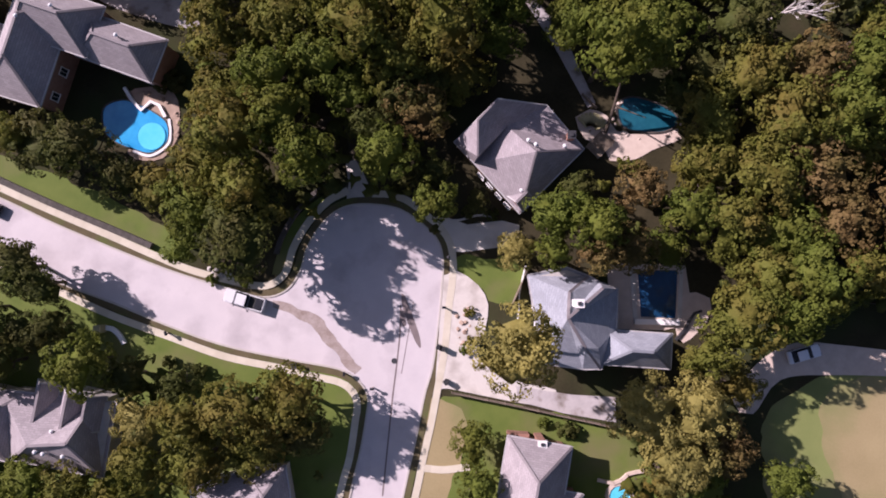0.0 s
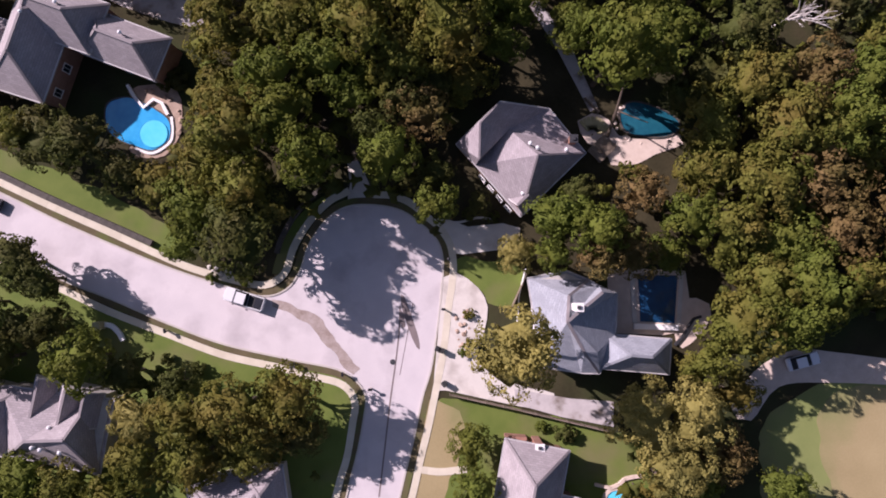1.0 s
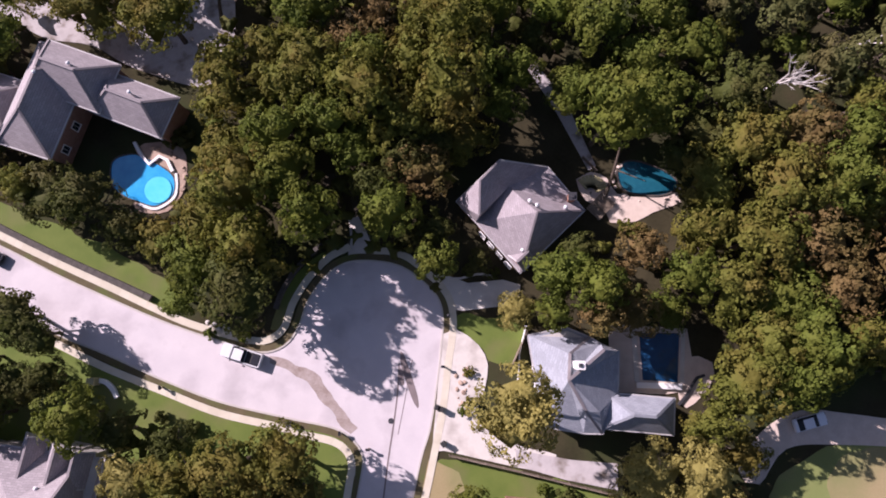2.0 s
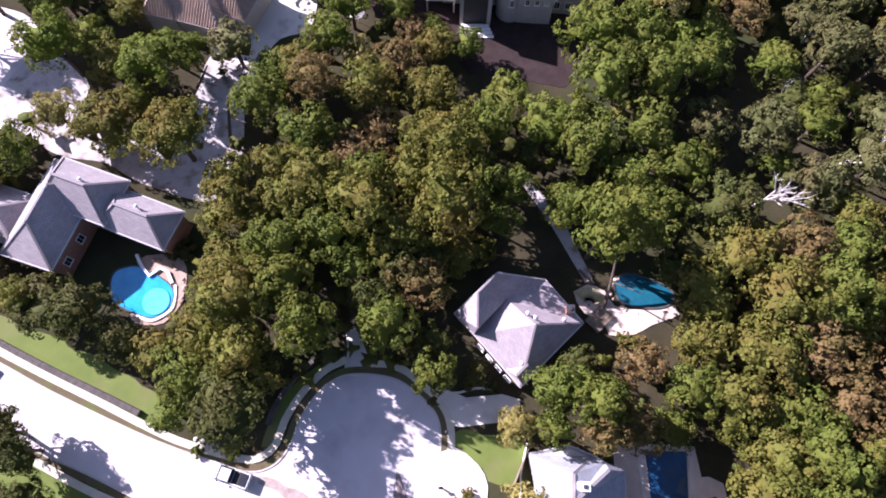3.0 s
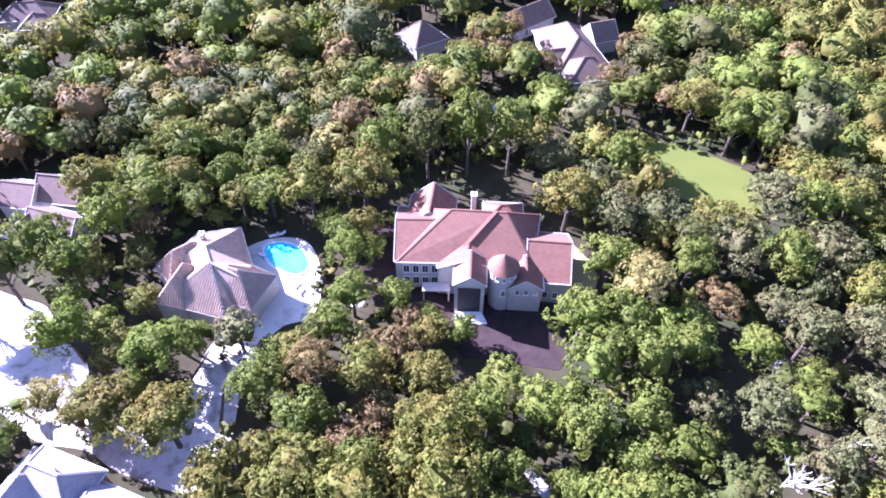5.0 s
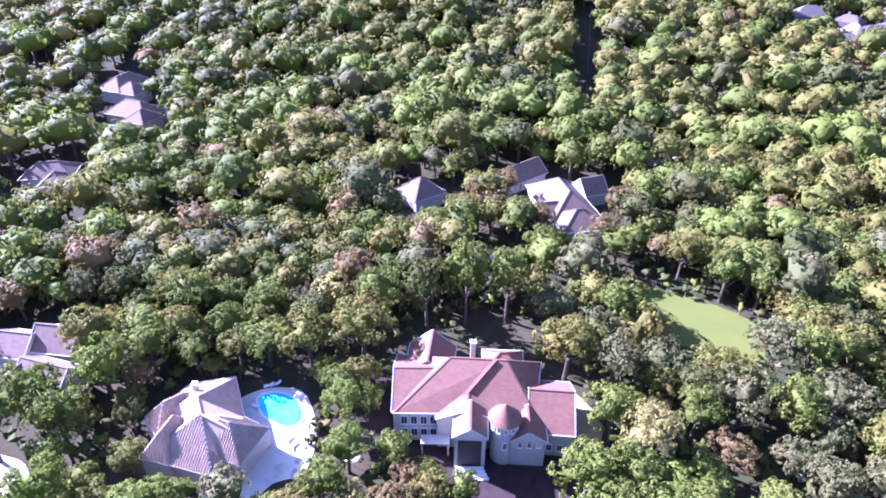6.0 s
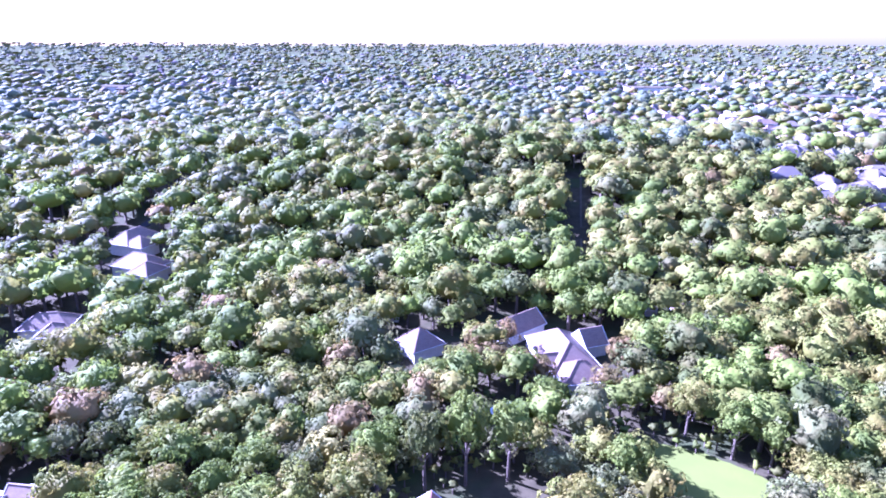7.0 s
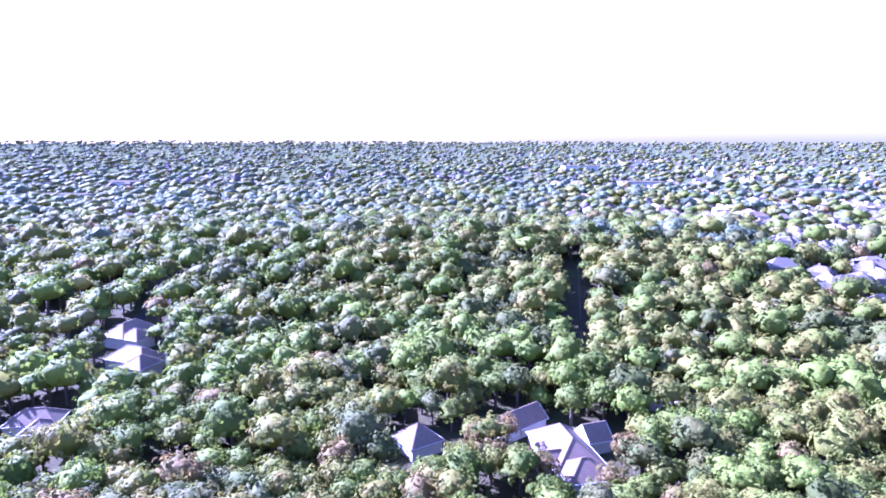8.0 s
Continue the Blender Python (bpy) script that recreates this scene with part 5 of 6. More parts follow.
def free(x, y, r):
    if any((x - a) ** 2 + (y - b) ** 2 < (c + r * 0.6) ** 2 for a, b, c in TOWN_CELLS.get((int(x // 40), int(y // 40)), ())):
        return False
    if any((x - a) ** 2 + (y - b) ** 2 < (c + r * 0.75) ** 2 for a, b, c in CLEAR):
        return False
    for x0, y0, x1, y1, w in STRIPS:
        dx, dy = x1 - x0, y1 - y0
        t = min(1, max(0, ((x - x0) * dx + (y - y0) * dy) / (dx * dx + dy * dy)))
        if math.hypot(x - x0 - t * dx, y - y0 - t * dy) < w + r * 0.6:
            return False
    return True


cells = {}


def taken(x, y, r, gap=0.68):
    i, j = int(x // 8), int(y // 8)
    for a in range(i - 1, i + 2):
        for b in range(j - 1, j + 2):
            for p in cells.get((a, b), ()):
                if (x - p[0]) ** 2 + (y - p[1]) ** 2 < ((r + p[2]) * gap) ** 2:
                    return True
    return False


for p in PLANTED:
    cells.setdefault((int(p[0] // 8), int(p[1] // 8)), []).append(p)


def scatter(count, inside, r0, r1, gap=0.68):
    out = []
    for _ in range(count):
        x, y = inside()
        r = random.uniform(r0, r1)
        if free(x, y, r) and not taken(x, y, r, gap):
            p = (x, y, r)
            cells.setdefault((int(x // 8), int(y // 8)), []).append(p)
            out.append(p)
    return out


def stand(x, y):
    """A far tree's species: alike in stands, with a few strays."""
    if random.random() < 0.18:
        return pick(y)
    k = noise.noise((x / 45, y / 60, 4.0)) + 0.35 * noise.noise((x / 14, y / 14, 7.0))
    # j, painted pale and bluish for haze, grows commoner with distance
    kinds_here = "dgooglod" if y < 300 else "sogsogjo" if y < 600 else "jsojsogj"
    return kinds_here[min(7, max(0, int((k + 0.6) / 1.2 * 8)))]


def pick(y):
    """A species; far off, more of the blue-green and grey kinds, in place of haze."""
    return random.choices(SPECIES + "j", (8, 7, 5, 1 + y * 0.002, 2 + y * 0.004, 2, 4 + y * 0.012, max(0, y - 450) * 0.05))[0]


# brown and olive trees round the far house
for x, y, r, sp in ((13, 137, 4.6, "b"), (18, 133, 4.4, "b"), (9, 142, 4.2, "b"), (22, 127, 4.0, "b"), (37, 124, 4.2, "b"), (42, 133, 4.2, "b"), (16, 145, 3.6, "b"), (4, 130, 4.8, "o"), (-2, 124, 5.0, "g"), (22, 117, 4.6, "g")):
    plant(x, y, r, sp)
# more single trees between the listed ones
fill = scatter(2600, lambda: (random.uniform(-75, 78), random.uniform(-34, 100)), 2.6, 5.0, 0.6)
for x, y, r in fill[:100]:
    plant(x, y, r, pick(y))
rest = [(x, y, r) for x, y, r in fill[100:]]


def wood(name, label, spots, r0, boughs, tufts, leaves, leaf, level, fill, tall=1.0, dome=0.0, mats="ogdyblsj"):
    """Many far trees in one mesh."""
    shapes = []
    for _ in range(6):
        v, q, t = crown_arrays(rng, r0, r0 * 0.88, boughs, tufts, leaves, leaf, level, 0.2, fill, dome)
        n = len(v)
        stem = [(0.09 * math.cos(a) * r0, 0.09 * math.sin(a) * r0, z * r0) for z in (-1.45, 0.0) for a in (0, 2.1, 4.2)]
        sides = [(n + i, n + (i + 1) % 3, n + 3 + i) for i in range(3)] + [(n + (i + 1) % 3, n + 3 + (i + 1) % 3, n + 3 + i) for i in range(3)]
        shapes.append((np.concatenate([v, np.array(stem)]), q, np.concatenate([t, np.array(sides)])))
    vs, qs, ts, iq, it = [], [], [], [], []
    base = 0
    for x, y, r, sp in spots:
        v, q, t = shapes[random.randrange(6)]
        a = random.uniform(0, 6.283)
        s = r / r0
        c, n = math.cos(a) * s, math.sin(a) * s
        h = s * tall * random.uniform(0.85, 1.25)
        w = np.empty_like(v)
        w[:, 0], w[:, 1], w[:, 2] = v[:, 0] * c - v[:, 1] * n + x, v[:, 0] * n + v[:, 1] * c + y, v[:, 2] * h + land(x, y) + r * random.uniform(1.05, 1.4) * tall
        vs.append(w)
        qs.append(q + base)
        ts.append(t + base)
        k = mats.index(sp)
        iq.append(np.full(len(q), k))
        it.append(np.concatenate([np.full(len(t) - 6, k), np.full(6, len(mats))]))
        base += len(v)
    me = mesh_from(name, np.concatenate(vs), np.concatenate(qs), np.concatenate(ts), [LEAF[k] for k in mats] + [BARK], np.concatenate(iq + it))
    return tagged(new(name, me), label, "woods", kind="stuff")


def wedge(r0, r1, half=41):
    def inside():
        d = math.sqrt(random.uniform(r0 * r0, r1 * r1))
        a = radians(random.uniform(-half, half))
        return d * math.sin(a), d * math.cos(a)
    return inside


near = [(x, y, r, pick(y)) for x, y, r in rest]
near += [(x, y, r, pick(y)) for x, y, r in scatter(5000, lambda: (random.uniform(-140, 140), random.uniform(-55, 130)), 3.6, 6.0, 0.56)]
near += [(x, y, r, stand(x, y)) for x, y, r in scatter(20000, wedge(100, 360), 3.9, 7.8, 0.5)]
wood("grove", "leafy trees filling the gaps between the houses", [p for p in near if math.hypot(p[0], p[1]) < 105 and p[1] > -28], 4.2, 16, 6, 9, 0.27, 2, 0.75)
wood("woods", "dense mixed woodland with rounded green and brownish crowns", [p for p in near if 105 <= math.hypot(p[0], p[1]) < 185 and p[1] > 60], 4.4, 18, 5, 7, 0.30, 2, 0.78, 1.0, 0.45)
wood("middle_woods", "woodland of rounded green crowns beyond the houses", [p for p in near if math.hypot(p[0], p[1]) >= 185 or (math.hypot(p[0], p[1]) >= 105 and p[1] <= 60) or p[1] <= -28], 4.4, 16, 3, 4, 0.44, 2, 0.82, 1.0, 0.6)
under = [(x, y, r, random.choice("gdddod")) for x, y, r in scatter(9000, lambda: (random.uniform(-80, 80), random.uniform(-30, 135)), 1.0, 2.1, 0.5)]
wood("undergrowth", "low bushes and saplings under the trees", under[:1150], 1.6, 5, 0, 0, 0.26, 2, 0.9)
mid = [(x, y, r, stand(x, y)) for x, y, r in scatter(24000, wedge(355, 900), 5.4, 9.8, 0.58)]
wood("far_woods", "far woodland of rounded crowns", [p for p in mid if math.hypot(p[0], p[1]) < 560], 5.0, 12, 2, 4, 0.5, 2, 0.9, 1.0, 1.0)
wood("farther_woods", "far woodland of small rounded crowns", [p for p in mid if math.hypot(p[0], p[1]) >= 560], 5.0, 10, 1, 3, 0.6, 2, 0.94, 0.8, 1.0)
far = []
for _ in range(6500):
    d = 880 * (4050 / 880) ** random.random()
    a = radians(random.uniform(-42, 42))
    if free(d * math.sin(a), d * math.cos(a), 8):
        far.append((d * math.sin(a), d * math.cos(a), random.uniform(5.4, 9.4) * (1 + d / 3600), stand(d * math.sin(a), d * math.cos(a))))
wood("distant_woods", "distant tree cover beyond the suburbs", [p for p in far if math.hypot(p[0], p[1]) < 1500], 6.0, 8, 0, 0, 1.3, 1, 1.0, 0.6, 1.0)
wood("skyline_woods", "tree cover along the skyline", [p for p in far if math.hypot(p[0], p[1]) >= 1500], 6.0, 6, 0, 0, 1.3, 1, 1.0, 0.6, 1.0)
# small trees at the edge of the soil yard
for x, y, r, sp in ((2.6, 55.4, 2.7, "g"), (-2.4, 57.8, 2.2, "g")):
    plant(x, y, r, sp)


# ---------------- vehicles ----------------
def wheel(v, x, y, r):
    bm = bmesh.new()
    bmesh.ops.create_cone(bm, cap_ends=True, segments=18, radius1=r, radius2=r, depth=0.22, matrix=pose(x, y, r, 90, 0, 0))
    w = part("wheel", bm, DARK, v)
    bm = bmesh.new()
    bmesh.ops.create_cone(bm, cap_ends=True, segments=14, radius1=r * 0.6, radius2=r * 0.55, depth=0.25, matrix=pose(x, y, r, 90, 0, 0))
    part("rim", bm, SILVER, w)


def cabin(bm, x0, x1, w, z0, z1, lean0, lean1, inset):
    """A glasshouse whose sides and ends lean in towards the roof."""
    b = [(x0, -w / 2, z0), (x1, -w / 2, z0), (x1, w / 2, z0), (x0, w / 2, z0)]
    t = [(x0 + lean0, -w / 2 + inset, z1), (x1 - lean1, -w / 2 + inset, z1), (x1 - lean1, w / 2 - inset, z1), (x0 + lean0, w / 2 - inset, z1)]
    vs = [bm.verts.new(p) for p in b + t]
    for q in ((3, 2, 1, 0), (4, 5, 6, 7), (0, 1, 5, 4), (1, 2, 6, 5), (2, 3, 7, 6), (3, 0, 4, 7)):
        bm.faces.new([vs[i] for i in q])


def bevelled(bm, amount):
    bmesh.ops.bevel(bm, geom=bm.edges[:], offset=amount, segments=2, affect="EDGES")


def pickup(x, y, turn, paint, label):
    """A crew-cab pickup, front along +x."""
    v = thing("pickup_truck", label, "pickup truck", at=(x, y, 0.02), turn=turn)
    bm = bmesh.new()
    box(bm, 0, 0, 0.62, 5.1, 1.72, 0.5)
    bevelled(bm, 0.08)
    part("body", bm, paint, v)
    bm = bmesh.new()
    box(bm, 1.85, 0, 0.92, 1.3, 1.6, 0.24)
    bevelled(bm, 0.07)
    part("bonnet", bm, paint, v)
    bm = bmesh.new()
    cabin(bm, -0.55, 1.45, 1.62, 0.84, 1.5, 0.22, 0.6, 0.16)
    part("glasshouse", bm, GLASS, v, "dark tinted windows")
    bm = bmesh.new()
    box(bm, 0.28, 0, 1.52, 1.25, 1.34, 0.07)
    bevelled(bm, 0.03)
    part("cab_roof", bm, paint, v)
    for sy in (-1, 1):
        bm = bmesh.new()
        box(bm, -1.55, sy * 0.8, 0.98, 1.9, 0.12, 0.3)
        part("bed_side", bm, paint, v)
        bm = bmesh.new()
        box(bm, 1.05, sy * 0.98, 1.02, 0.14, 0.18, 0.14)
        part("mirror", bm, DARK, v)
        bm = bmesh.new()
        box(bm, 2.5, sy * 0.62, 0.8, 0.08, 0.34, 0.16)
        part("headlight", bm, GLASS, v)
    bm = bmesh.new()
    box(bm, -2.5, 0, 0.95, 0.1, 1.6, 0.32)
    part("tailgate", bm, paint, v)
    bm = bmesh.new()
    box(bm, -1.55, 0, 0.90, 1.86, 1.46, 0.05)
    part("bed_liner", bm, DARK, v, "dark bed liner")
    bm = bmesh.new()
    box(bm, -1.95, 0, 1.05, 0.9, 1.3, 0.28)
    bevelled(bm, 0.04)
    part("tool_box", bm, CARBLACK, v, "black tool box in the bed")
    for sx in (2.58, -2.58):
        bm = bmesh.new()
        box(bm, sx, 0, 0.5, 0.12, 1.6, 0.2)
        part("bumper", bm, SILVER, v)
    for sx in (1.6, -1.6):
        for sy in (-0.78, 0.78):
            wheel(v, sx, sy, 0.36)


def saloon(x, y, turn, paint, label, size=1.0):
    v = thing("car", label, "car", at=(x, y, 0.08), turn=turn)
    k = size
    bm = bmesh.new()
    box(bm, 0, 0, 0.52 * k, 4.1 * k, 1.58 * k, 0.5 * k)
    bevelled(bm, 0.1)
    part("body", bm, paint, v)
    bm = bmesh.new()
    cabin(bm, -1.6 * k, 1.0 * k, 1.46 * k, 0.74 * k, 1.22 * k, 0.5 * k, 0.7 * k, 0.18 * k)
    part("glasshouse", bm, GLASS, v, "dark windows")
    bm = bmesh.new()
    box(bm, -0.42 * k, 0, 1.24 * k, 1.3 * k, 1.2 * k, 0.06)
    bevelled(bm, 0.02)
    part("roof_panel", bm, paint, v)
    for sy in (-1, 1):
        bm = bmesh.new()
        box(bm, 2.0 * k, sy * 0.55 * k, 0.62 * k, 0.1, 0.3, 0.14)
        part("headlight", bm, GLASS, v)
    for sx in (1.3, -1.3):
        for sy in (-0.7, 0.7):
            wheel(v, sx * k, sy * k, 0.3 * k)


pickup(-24.8, -2.75, 163.4, SILVER, "silver pickup truck parked beside the kerb")
saloon(44.7, -9.5, 16, CARWHITE, "white car parked on a shaded driveway")
saloon(-57.6, 9.2, 155, CARBLACK, "dark car on the concrete street")
saloon(-81.5, 87.6, 10, CARWHITE, "white van parked beside a house", 1.25)
saloon(-82.5, 91.4, 10, CARBLACK, "black car parked beside a house", 1.2)


# ---------------- street furniture, fences and walls ----------------
def mailbox(x, y, turn, mat, label):
    t = thing("mailbox", label, "mailbox", at=(x, y, 0.0), turn=turn)
    bm = bmesh.new()
    box(bm, 0, 0, 0.5, 0.16, 0.16, 1.0)
    part("post", bm, WOOD, t)
    bm = bmesh.new()
    box(bm, 0, 0.05, 1.08, 0.3, 0.55, 0.28)
    bevelled(bm, 0.05)
    part("box", bm, mat, t)
    bm = bmesh.new()
    box(bm, 0.17, 0.1, 1.14, 0.03, 0.05, 0.2)
    part("flag", bm, SOIL, t)


for x, y, a, m, lab in ((-8.8, -13.7, 90, CARBLACK, "black metal mailbox on a post at the kerb"), (-12.3, -11.9, 0, CARBLACK, "black mailbox on a post beside the corner pavement"),
                        (0.1, -3.7, 90, CARBLACK, "black mailbox on a post by a driveway"), (-34.4, -6.9, 20, CARBLACK, "black mailbox standing in the grass verge")):
    mailbox(x, y, a, m, lab)


lamp = thing("street_lamp", "dark slender lamp post on the verge island", "street lamp", at=(0.6, 2.5, 0.06))
bm = bmesh.new()
rod(bm, (0, 0, 0), (0, 0, 0.35), 0.14, 0.1, 10)
part("base", bm, IRON, lamp)
bm = bmesh.new()
rod(bm, (0, 0, 0.3), (0, 0, 2.5), 0.055, 0.045, 8)
part("post", bm, IRON, lamp)
bm = bmesh.new()
rod(bm, (0, 0, 2.5), (0, 0, 2.85), 0.1, 0.17, 6)
part("lantern", bm, GLASS, lamp, "glazed lantern")
bm = bmesh.new()
rod(bm, (0, 0, 2.85), (0, 0, 3.05), 0.22, 0.03, 6)
part("cap", bm, IRON, lamp)


def wheelie_bin(x, y, turn, lab):
    t = thing("rubbish_bin", lab, "bin", at=(x, y, 0.1), turn=turn)
    bm = bmesh.new()
    box(bm, 0, 0, 0.5, 0.55, 0.6, 0.9)
    bevelled(bm, 0.05)
    part("body", bm, CARBLACK, t)
    bm = bmesh.new()
    box(bm, 0, 0.03, 0.99, 0.62, 0.7, 0.08)
    part("lid", bm, DARK, t)


wheelie_bin(-0.55, -8.6, 70, "black rubbish bin at the kerb")
wheelie_bin(-0.1, -8.8, 80, "black rubbish bin beside another at the kerb")
wheelie_bin(-18.5, -10.9, 15, "dark rubbish bin standing on the pavement")
wheelie_bin(0.3, -12.9, 40, "dark rubbish bin at a driveway's edge")


def fence(label, pts, height=1.6, step=2.0, mat=WOOD):
    """Posts and board panels along a line."""
    f = thing("fence", label, "fence")
    for (x0, y0), (x1, y1) in zip(pts, pts[1:]):
        n = max(1, round(math.dist((x0, y0), (x1, y1)) / step))
        for i in range(n):
            a, b = [(x0 + (x1 - x0) * k / n, y0 + (y1 - y0) * k / n) for k in (i, i + 1)]
            bm = bmesh.new()
            box(bm, *a, height / 2 + 0.05, 0.12, 0.12, height + 0.1)
            part("post", bm, mat, f)
            bm = bmesh.new()
            beam(bm, (*a, height / 2 + 0.05), (*b, height / 2 + 0.05), 0.05, height - 0.1)
            part("panel", bm, mat, f)
            bm = bmesh.new()
            beam(bm, (*a, height), (*b, height), 0.1, 0.06)
            part("rail", bm, mat, f)


fence("dark weathered board fence beside the parking court", [(1.0, -14.2), (9.8, -16.0), (21.2, -18.5)], 1.2)
fence("dark board fence at the edge of a small lawn", [(8.5, -3.4), (10.5, 1.2)], 1.5)
fence("white garden fence against a house", [(10.2, 1.4), (9.4, -2.0), (9.2, -6.6)], 1.0, 1.8, WHITE)
fence("low dark fence under the trees beside a terrace", [(17.6, 23.2), (19.4, 21.4)], 0.9)


def low_wall(name, label, pts, height, w=0.35, mat=STONE, closed=False):
    """A low wall of laid stones with a coping, stone by stone."""
    wl = thing(name, label, "wall")
    line = curve(pts, 0.25)
    run, last, i = 0.0, line[0], 0
    start = line[0]
    for p in line[1:]:
        run += math.dist(p, last)
        if run > 0.95:
            for c in range(2):
                bm = bmesh.new()
                k = 0.5 * c
                a, b = Vector((*start, 0)), Vector((*p, 0))
                d = (b - a).normalized() * (0.006 - k * 0.05)
                beam(bm, a + d + Vector((0, 0, height * (0.26 + 0.5 * c))), b - d + Vector((0, 0, height * (0.26 + 0.5 * c))), w * (1 - 0.08 * c), height * 0.5)
                part("stone", bm, mat, wl)
            run, start = 0.0, p
        last = p


low_wall("retaining_wall", "low dark stone retaining wall above the pavement", [(-75, 21.2), (-56.2, 12.45), (-49.0, 9.2), (-41.6, 6.1), (-36.0, 3.7)], 0.7, 0.8)
low_wall("retaining_wall", "curved low stone wall under trees at the turning circle", [(-21.0, 3.0), (-20.3, 5.2), (-18.4, 8.4), (-15.8, 11.0), (-13.4, 12.3)], 0.7, 0.6)
low_wall("retaining_wall", "pale stone edge beside a driveway", [(-0.8, 7.6), (1.6, 7.2), (4.5, 7.9), (6.2, 7.5)], 0.4, 0.25, PALE_DRIVE)
low_wall("garden_wall", "dark curved low wall on a stone bank", [(29.0, -7.8), (30.4, -6.1), (31.2, -4.6), (33.0, -4.0)], 0.4, 0.3, IRON)
low_wall("garden_wall", "pale curved garden wall beside a spa", [(19.0, -25.0), (21.4, -25.4), (22.7, -24.3), (24.8, -23.9)], 0.4, 0.4, DECKSTONE)
sheet("verge_circle", [(-20.6, 0.4), (-19.2, 4.0), (-17.2, 7.2), (-14.6, 9.4), (-12.2, 10.6), (-12.8, 11.4), (-15.6, 10.2), (-18.4, 7.8), (-20.4, 4.6), (-21.6, 0.4)], 0.06, LAWN, "shaded grass verge round the turning circle", "verge")
sheet("track_north", [(-12.2, 9.2), (-9.2, 9.4), (-9.6, 12), (-11.2, 15), (-12.4, 14.6), (-12, 12)], 0.055, PALE_DRIVE, "narrow concrete drive leaving the turning circle", "driveway")


def boulder(x, y, r, mat, lab, grp):
    bm = bmesh.new()
    bmesh.ops.create_icosphere(bm, subdivisions=2, radius=r)
    o = Vector((x, y, r)) * 3
    for v in bm.verts:
        v.co *= 0.75 + 0.5 * noise.noise(v.co / r * 0.9 + o)
        v.co.z *= 0.65
    b = tagged(part("boulder", bm, mat), lab, "boulder", grp)
    b.matrix_basis = place(x, y, r * 0.3, random.uniform(0, 360))


for i in range(16):
    boulder(2.6 + random.uniform(-0.9, 1.0), -6.0 + random.uniform(-2.4, 2.2), random.uniform(0.2, 0.45), ROCK, "rough brown boulder in a planting bed", "boulders beside the driveway")
for i in range(7):
    boulder(-29.6 + i * 0.45 + random.uniform(-0.1, 0.1), 1.0 - i * 0.12 + random.uniform(-0.3, 0.3), random.uniform(0.25, 0.45), PALE_DRIVE, "pale boulder at the foot of trees", "pale boulders beside the pavement")
for i in range(14):
    a = random.uniform(-0.9, 1.6)
    boulder(-38.6 + 4.9 * math.cos(a), 19.4 + 4.2 * math.sin(a), random.uniform(0.25, 0.5), ROCK, "brown boulder beside a swimming pool", "boulders round the blue pool")
for i in range(12):
    a = random.uniform(2.4, 6.2)
    boulder(26.0 + 4.4 * math.cos(a), 20.4 + 2.9 * math.sin(a), random.uniform(0.2, 0.45), DECKSTONE, "pale boulder at a pool's edge", "boulders round the teal pool")

# deck beside the taupe house
deck = thing("wooden_deck", "weathered wooden deck with fanned steps beside a house", "deck")
for i in range(12):
    bm = bmesh.new()
    u = i * 0.24
    beam(bm, (18.0 + u * 0.74, 16.6 + u * 0.76, 0.62), (19.6 + u * 0.74, 15.0 + u * 0.76, 0.62), 0.2, 0.06)
    part("plank", bm, WOOD, deck)
for i in range(9):
    a = radians(20 + 14 * i)
    bm = bmesh.new()
    beam(bm, (18.6 + 0.6 * math.cos(a), 18.6 + 0.6 * math.sin(a), 0.45), (18.6 + 2.3 * math.cos(a), 18.6 + 2.3 * math.sin(a), 0.45), 0.42, 0.08)
    part("tread", bm, DECKWOOD, deck, "yellowed fanned step")
for x, y in ((18.2, 16.5), (19.5, 15.2), (20.1, 18.6), (21.4, 17.4), (18.6, 18.6)):
    bm = bmesh.new()
    box(bm, x, y, 0.3, 0.16, 0.16, 0.62)
    part("deck_post", bm, WOOD, deck)

# play slide on the lawn
slide = thing("play_slide", "curved pale plastic slide on the lawn", "slide")
bm = bmesh.new()
ribbon(bm, curve([(-42.4, -6.2), (-41.4, -6.4), (-40.5, -7.2), (-39.9, -8.2)], 0.3), -0.28, 0.28, 0.02, 0.4)
part("chute", bm, WHITE, slide)
bm = bmesh.new()
box(bm, -42.7, -6.3, 0.8, 0.9, 0.9, 1.6)
part("tower", bm, DECKWOOD, slide, "yellow wooden tower")


# ---------------- dead trees and bare limbs ----------------
def limb(bm, p, d, length, r, depth):
    q = p + d * length
    rod(bm, p, q, r, r * 0.6, 5)
    if depth:
        for i in range(3):
            t = (d + Vector((random.uniform(-1, 1), random.uniform(-1, 1), random.uniform(-0.2, 0.8))) * 0.75).normalized()
            limb(bm, p + d * length * random.uniform(0.5, 1.0), t, length * random.uniform(0.5, 0.75), r * 0.55, depth - 1)


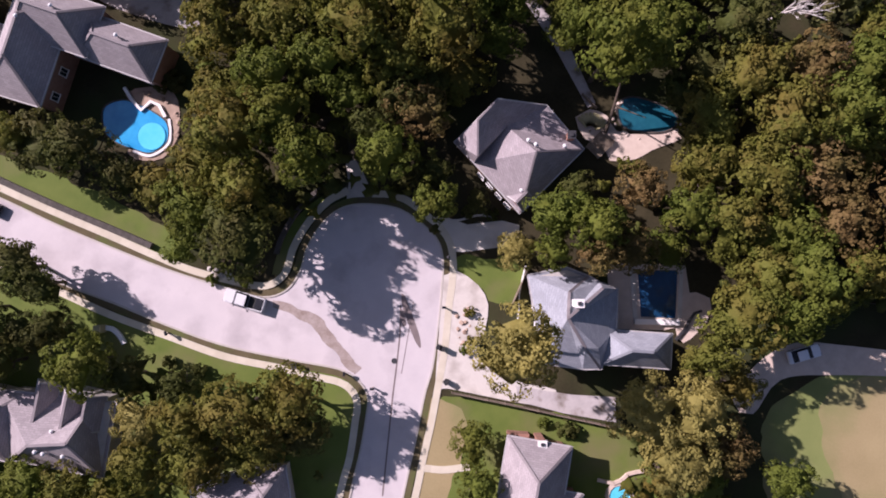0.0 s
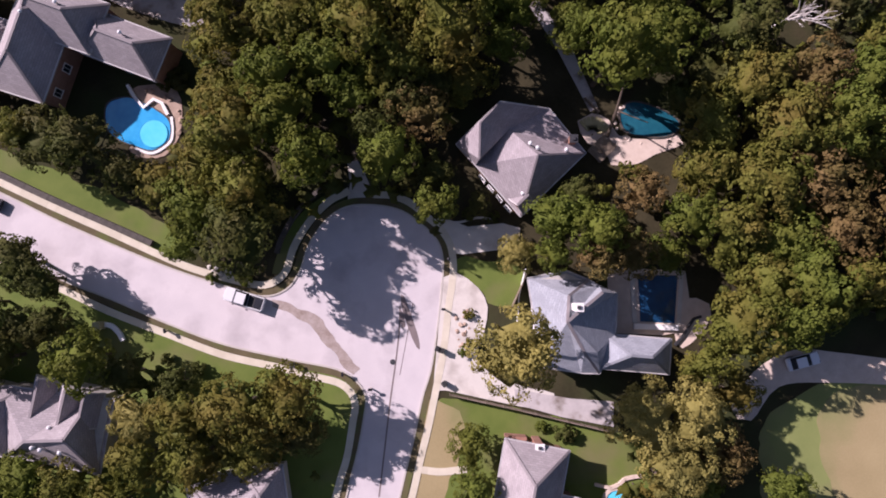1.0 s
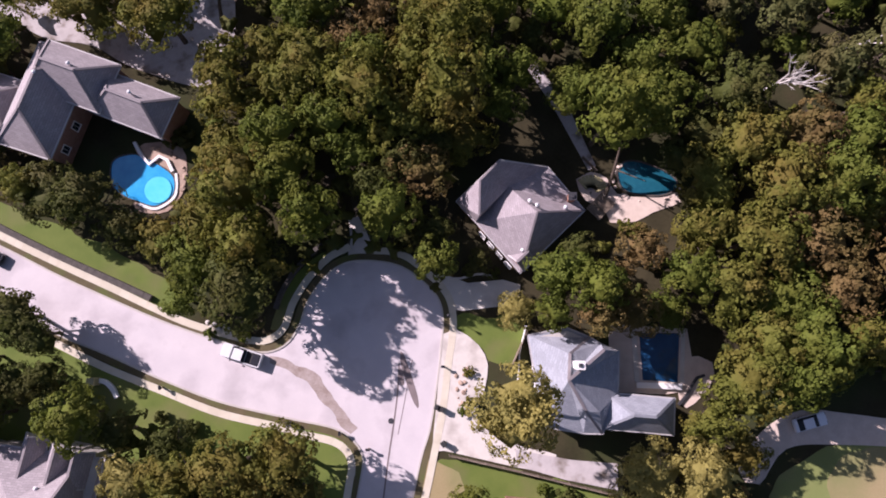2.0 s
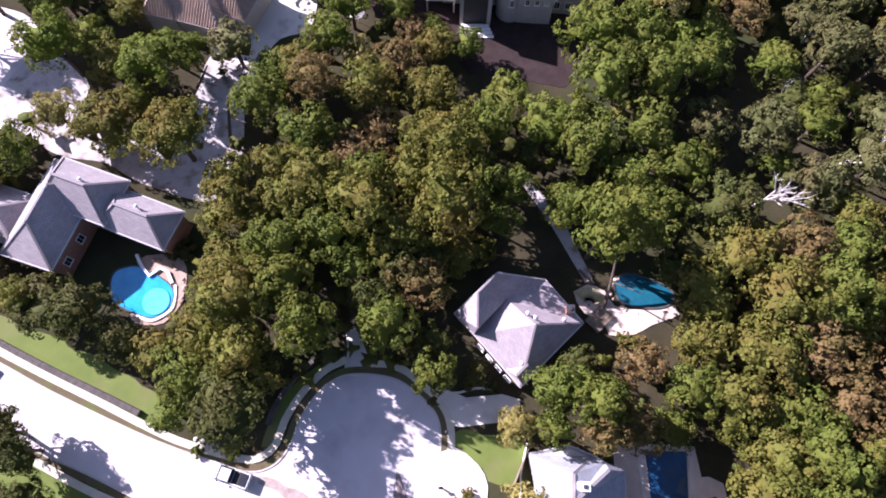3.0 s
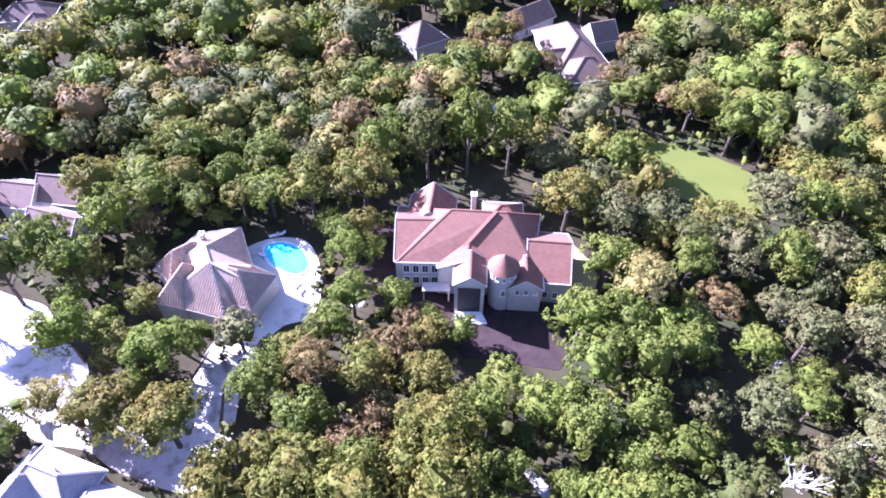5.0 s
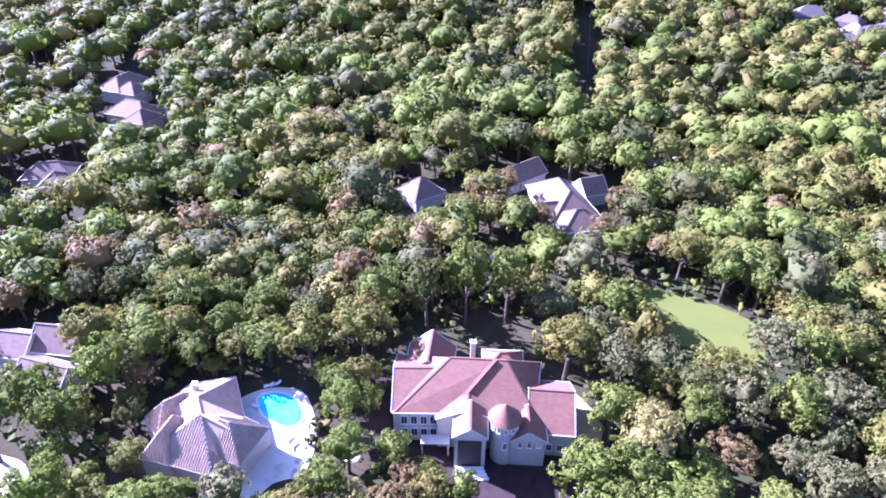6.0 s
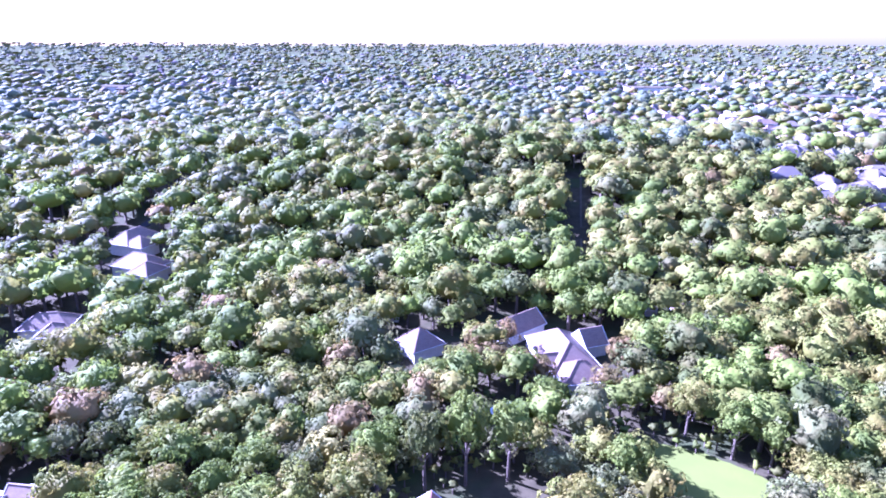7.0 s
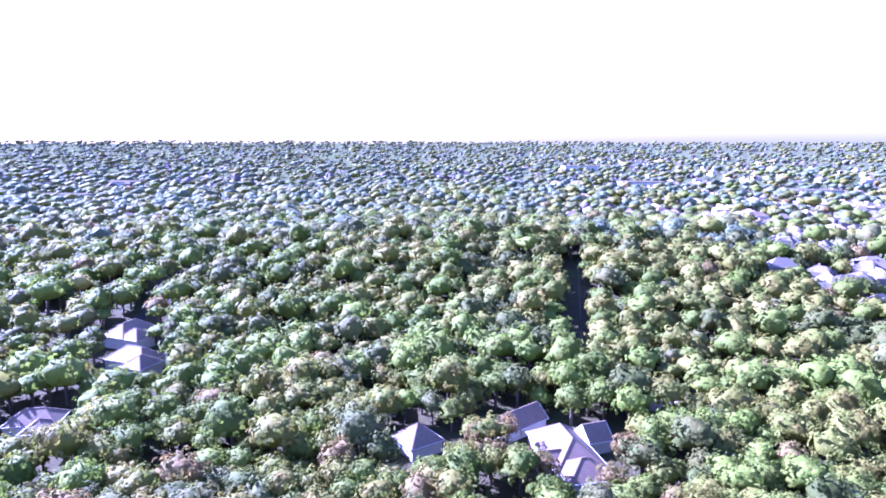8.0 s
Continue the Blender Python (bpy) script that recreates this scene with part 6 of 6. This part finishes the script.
for x, y, hgt, lean in ((52.0, 38.4, 5.0, 0.3), (40.7, 32.4, 4.6, 0.1), (46.8, 49.4, 3.0, 0.2), (52.8, 59.6, 2.8, -0.2)):
    t = thing("dead_tree", "bare pale dead tree with forked branches", "dead tree", "dead trees in the woods", at=(x, y, 0))
    bm = bmesh.new()
    limb(bm, Vector((0, 0, -0.1)), Vector((lean, -0.1, 1)).normalized(), hgt, 0.26, 4)
    part("bare_crown", bm, DEADWOOD, t)
for x, y, dx, dy in ((-37.1, 47.9, 4.3, 1.6), (-30.6, 41.6, 1.2, 3.2), (20.6, 18.4, 0.4, 5.0)):
    t = thing("leaning_trunk", "dark bare leaning trunk with a side limb", "tree trunk", at=(x, y, 0))
    bm = bmesh.new()
    rod(bm, (0, 0, -0.1), (dx * 0.6, dy * 0.5, 3.4), 0.26, 0.2, 8)
    rod(bm, (dx * 0.6, dy * 0.5, 3.4), (dx, dy, 6.0), 0.2, 0.12, 8)
    part("trunk", bm, BARK, t)
    bm = bmesh.new()
    rod(bm, (dx * 0.6, dy * 0.5, 3.4), (dx * 0.6 + 3.2, dy * 0.5 - 2.0, 5.4), 0.12, 0.05, 6)
    part("limb", bm, BARK, t)


# ---------------- beside the tan house ----------------
for i in range(16):
    boulder(-21.6 + random.uniform(-1.0, 0.8), 57.5 + i * 0.75 + random.uniform(-0.4, 0.4), random.uniform(0.25, 0.55), STUCCO, "pale boulder edging a white terrace", "boulders along the white terrace")


def lounger(x, y, turn):
    t = thing("sun_lounger", "white sun lounger on the pool terrace", "lounger", "loungers by the pool", at=(x, y, 0.09), turn=turn)
    bm = bmesh.new()
    box(bm, 0.25, 0, 0.3, 1.2, 0.6, 0.08)
    part("mattress", bm, WHITE, t)
    bm = bmesh.new()
    box(bm, 0, 0, 0, 0.7, 0.6, 0.08, pose(-0.6, 0, 0.5, 0, 35, 0))
    part("backrest", bm, WHITE, t)
    for lx in (-0.3, 0.75):
        for ly in (-0.25, 0.25):
            bm = bmesh.new()
            box(bm, lx, ly, 0.14, 0.06, 0.06, 0.28)
            part("leg", bm, SILVER, t)


for x, y, a in ((-30.6, 78.2, 200), (-29.4, 78.6, 205), (-31.6, 73.4, 150), (-24.6, 66.6, 60), (-23.6, 65.4, 60)):
    lounger(x, y, a)


def parasol(x, y, mat, lab):
    t = thing("parasol", lab, "parasol", at=(x, y, 0.05))
    bm = bmesh.new()
    rod(bm, (0, 0, 0), (0, 0, 2.3), 0.04, 0.04, 8)
    part("pole", bm, SILVER, t)
    bm = bmesh.new()
    bmesh.ops.create_cone(bm, cap_ends=True, segments=8, radius1=1.2, radius2=0.05, depth=0.5, matrix=pose(0, 0, 2.3))
    part("canopy", bm, mat, t)


parasol(-13.8, 61.8, WHITE, "open white parasol in the yard")


# ---------------- shrubs ----------------
def shrub_proto(sp):
    v, q, f = crown_arrays(rng, 1.0, 0.8, 9, 9, 10, 0.11, 2)
    v[:, 2] += 0.55
    return mesh_from("foliage", v, q, f, [LEAF[sp]])


SHRUBS = {k: shrub_proto(k) for k in "gdol"}
for x, y, r, k in ((-34.1, -10.4, 0.9, "d"), (-30.2, -11.4, 1.0, "d"), (14.9, -18.6, 1.3, "d"), (15.9, -18.9, 1.0, "d"), (3.2, -4.4, 0.8, "o"), (3.6, -8.0, 0.9, "o"), (2.6, -9.0, 0.7, "g"),
                   (-29.0, -0.2, 0.8, "g"), (-24.6, -0.4, 0.9, "l"), (-20.4, 57.4, 1.1, "d"), (-20.6, 69.0, 1.4, "d"), (-20.4, 72.4, 1.4, "d"), (-20.8, 66.0, 1.2, "d"),
                   (-33.8, 24.8, 1.6, "d"), (-35.4, 24.4, 1.3, "d"), (22.6, 14.2, 1.0, "o"), (24.2, 13.8, 1.2, "o"), (-10.2, 60.8, 1.0, "g"), (-3.0, 62.6, 0.9, "d"), (20.4, 60.6, 1.2, "g"),
                   (6.2, 7.9, 0.9, "d"), (3.0, 8.2, 0.9, "d"), (-17.6, 9.6, 1.0, "d"), (-15.2, 11.0, 1.0, "d"), (12.2, -18.0, 0.8, "g"), (-5.6, 11.2, 1.0, "d")):
    t = thing("shrub", "low rounded garden shrub in leaf", "shrub", "garden shrubs", at=(x, y, 0), turn=random.uniform(0, 360))
    t.scale = (r, r, r * random.uniform(0.9, 1.3))
    ob = new("foliage", SHRUBS[k])
    ob.parent = t
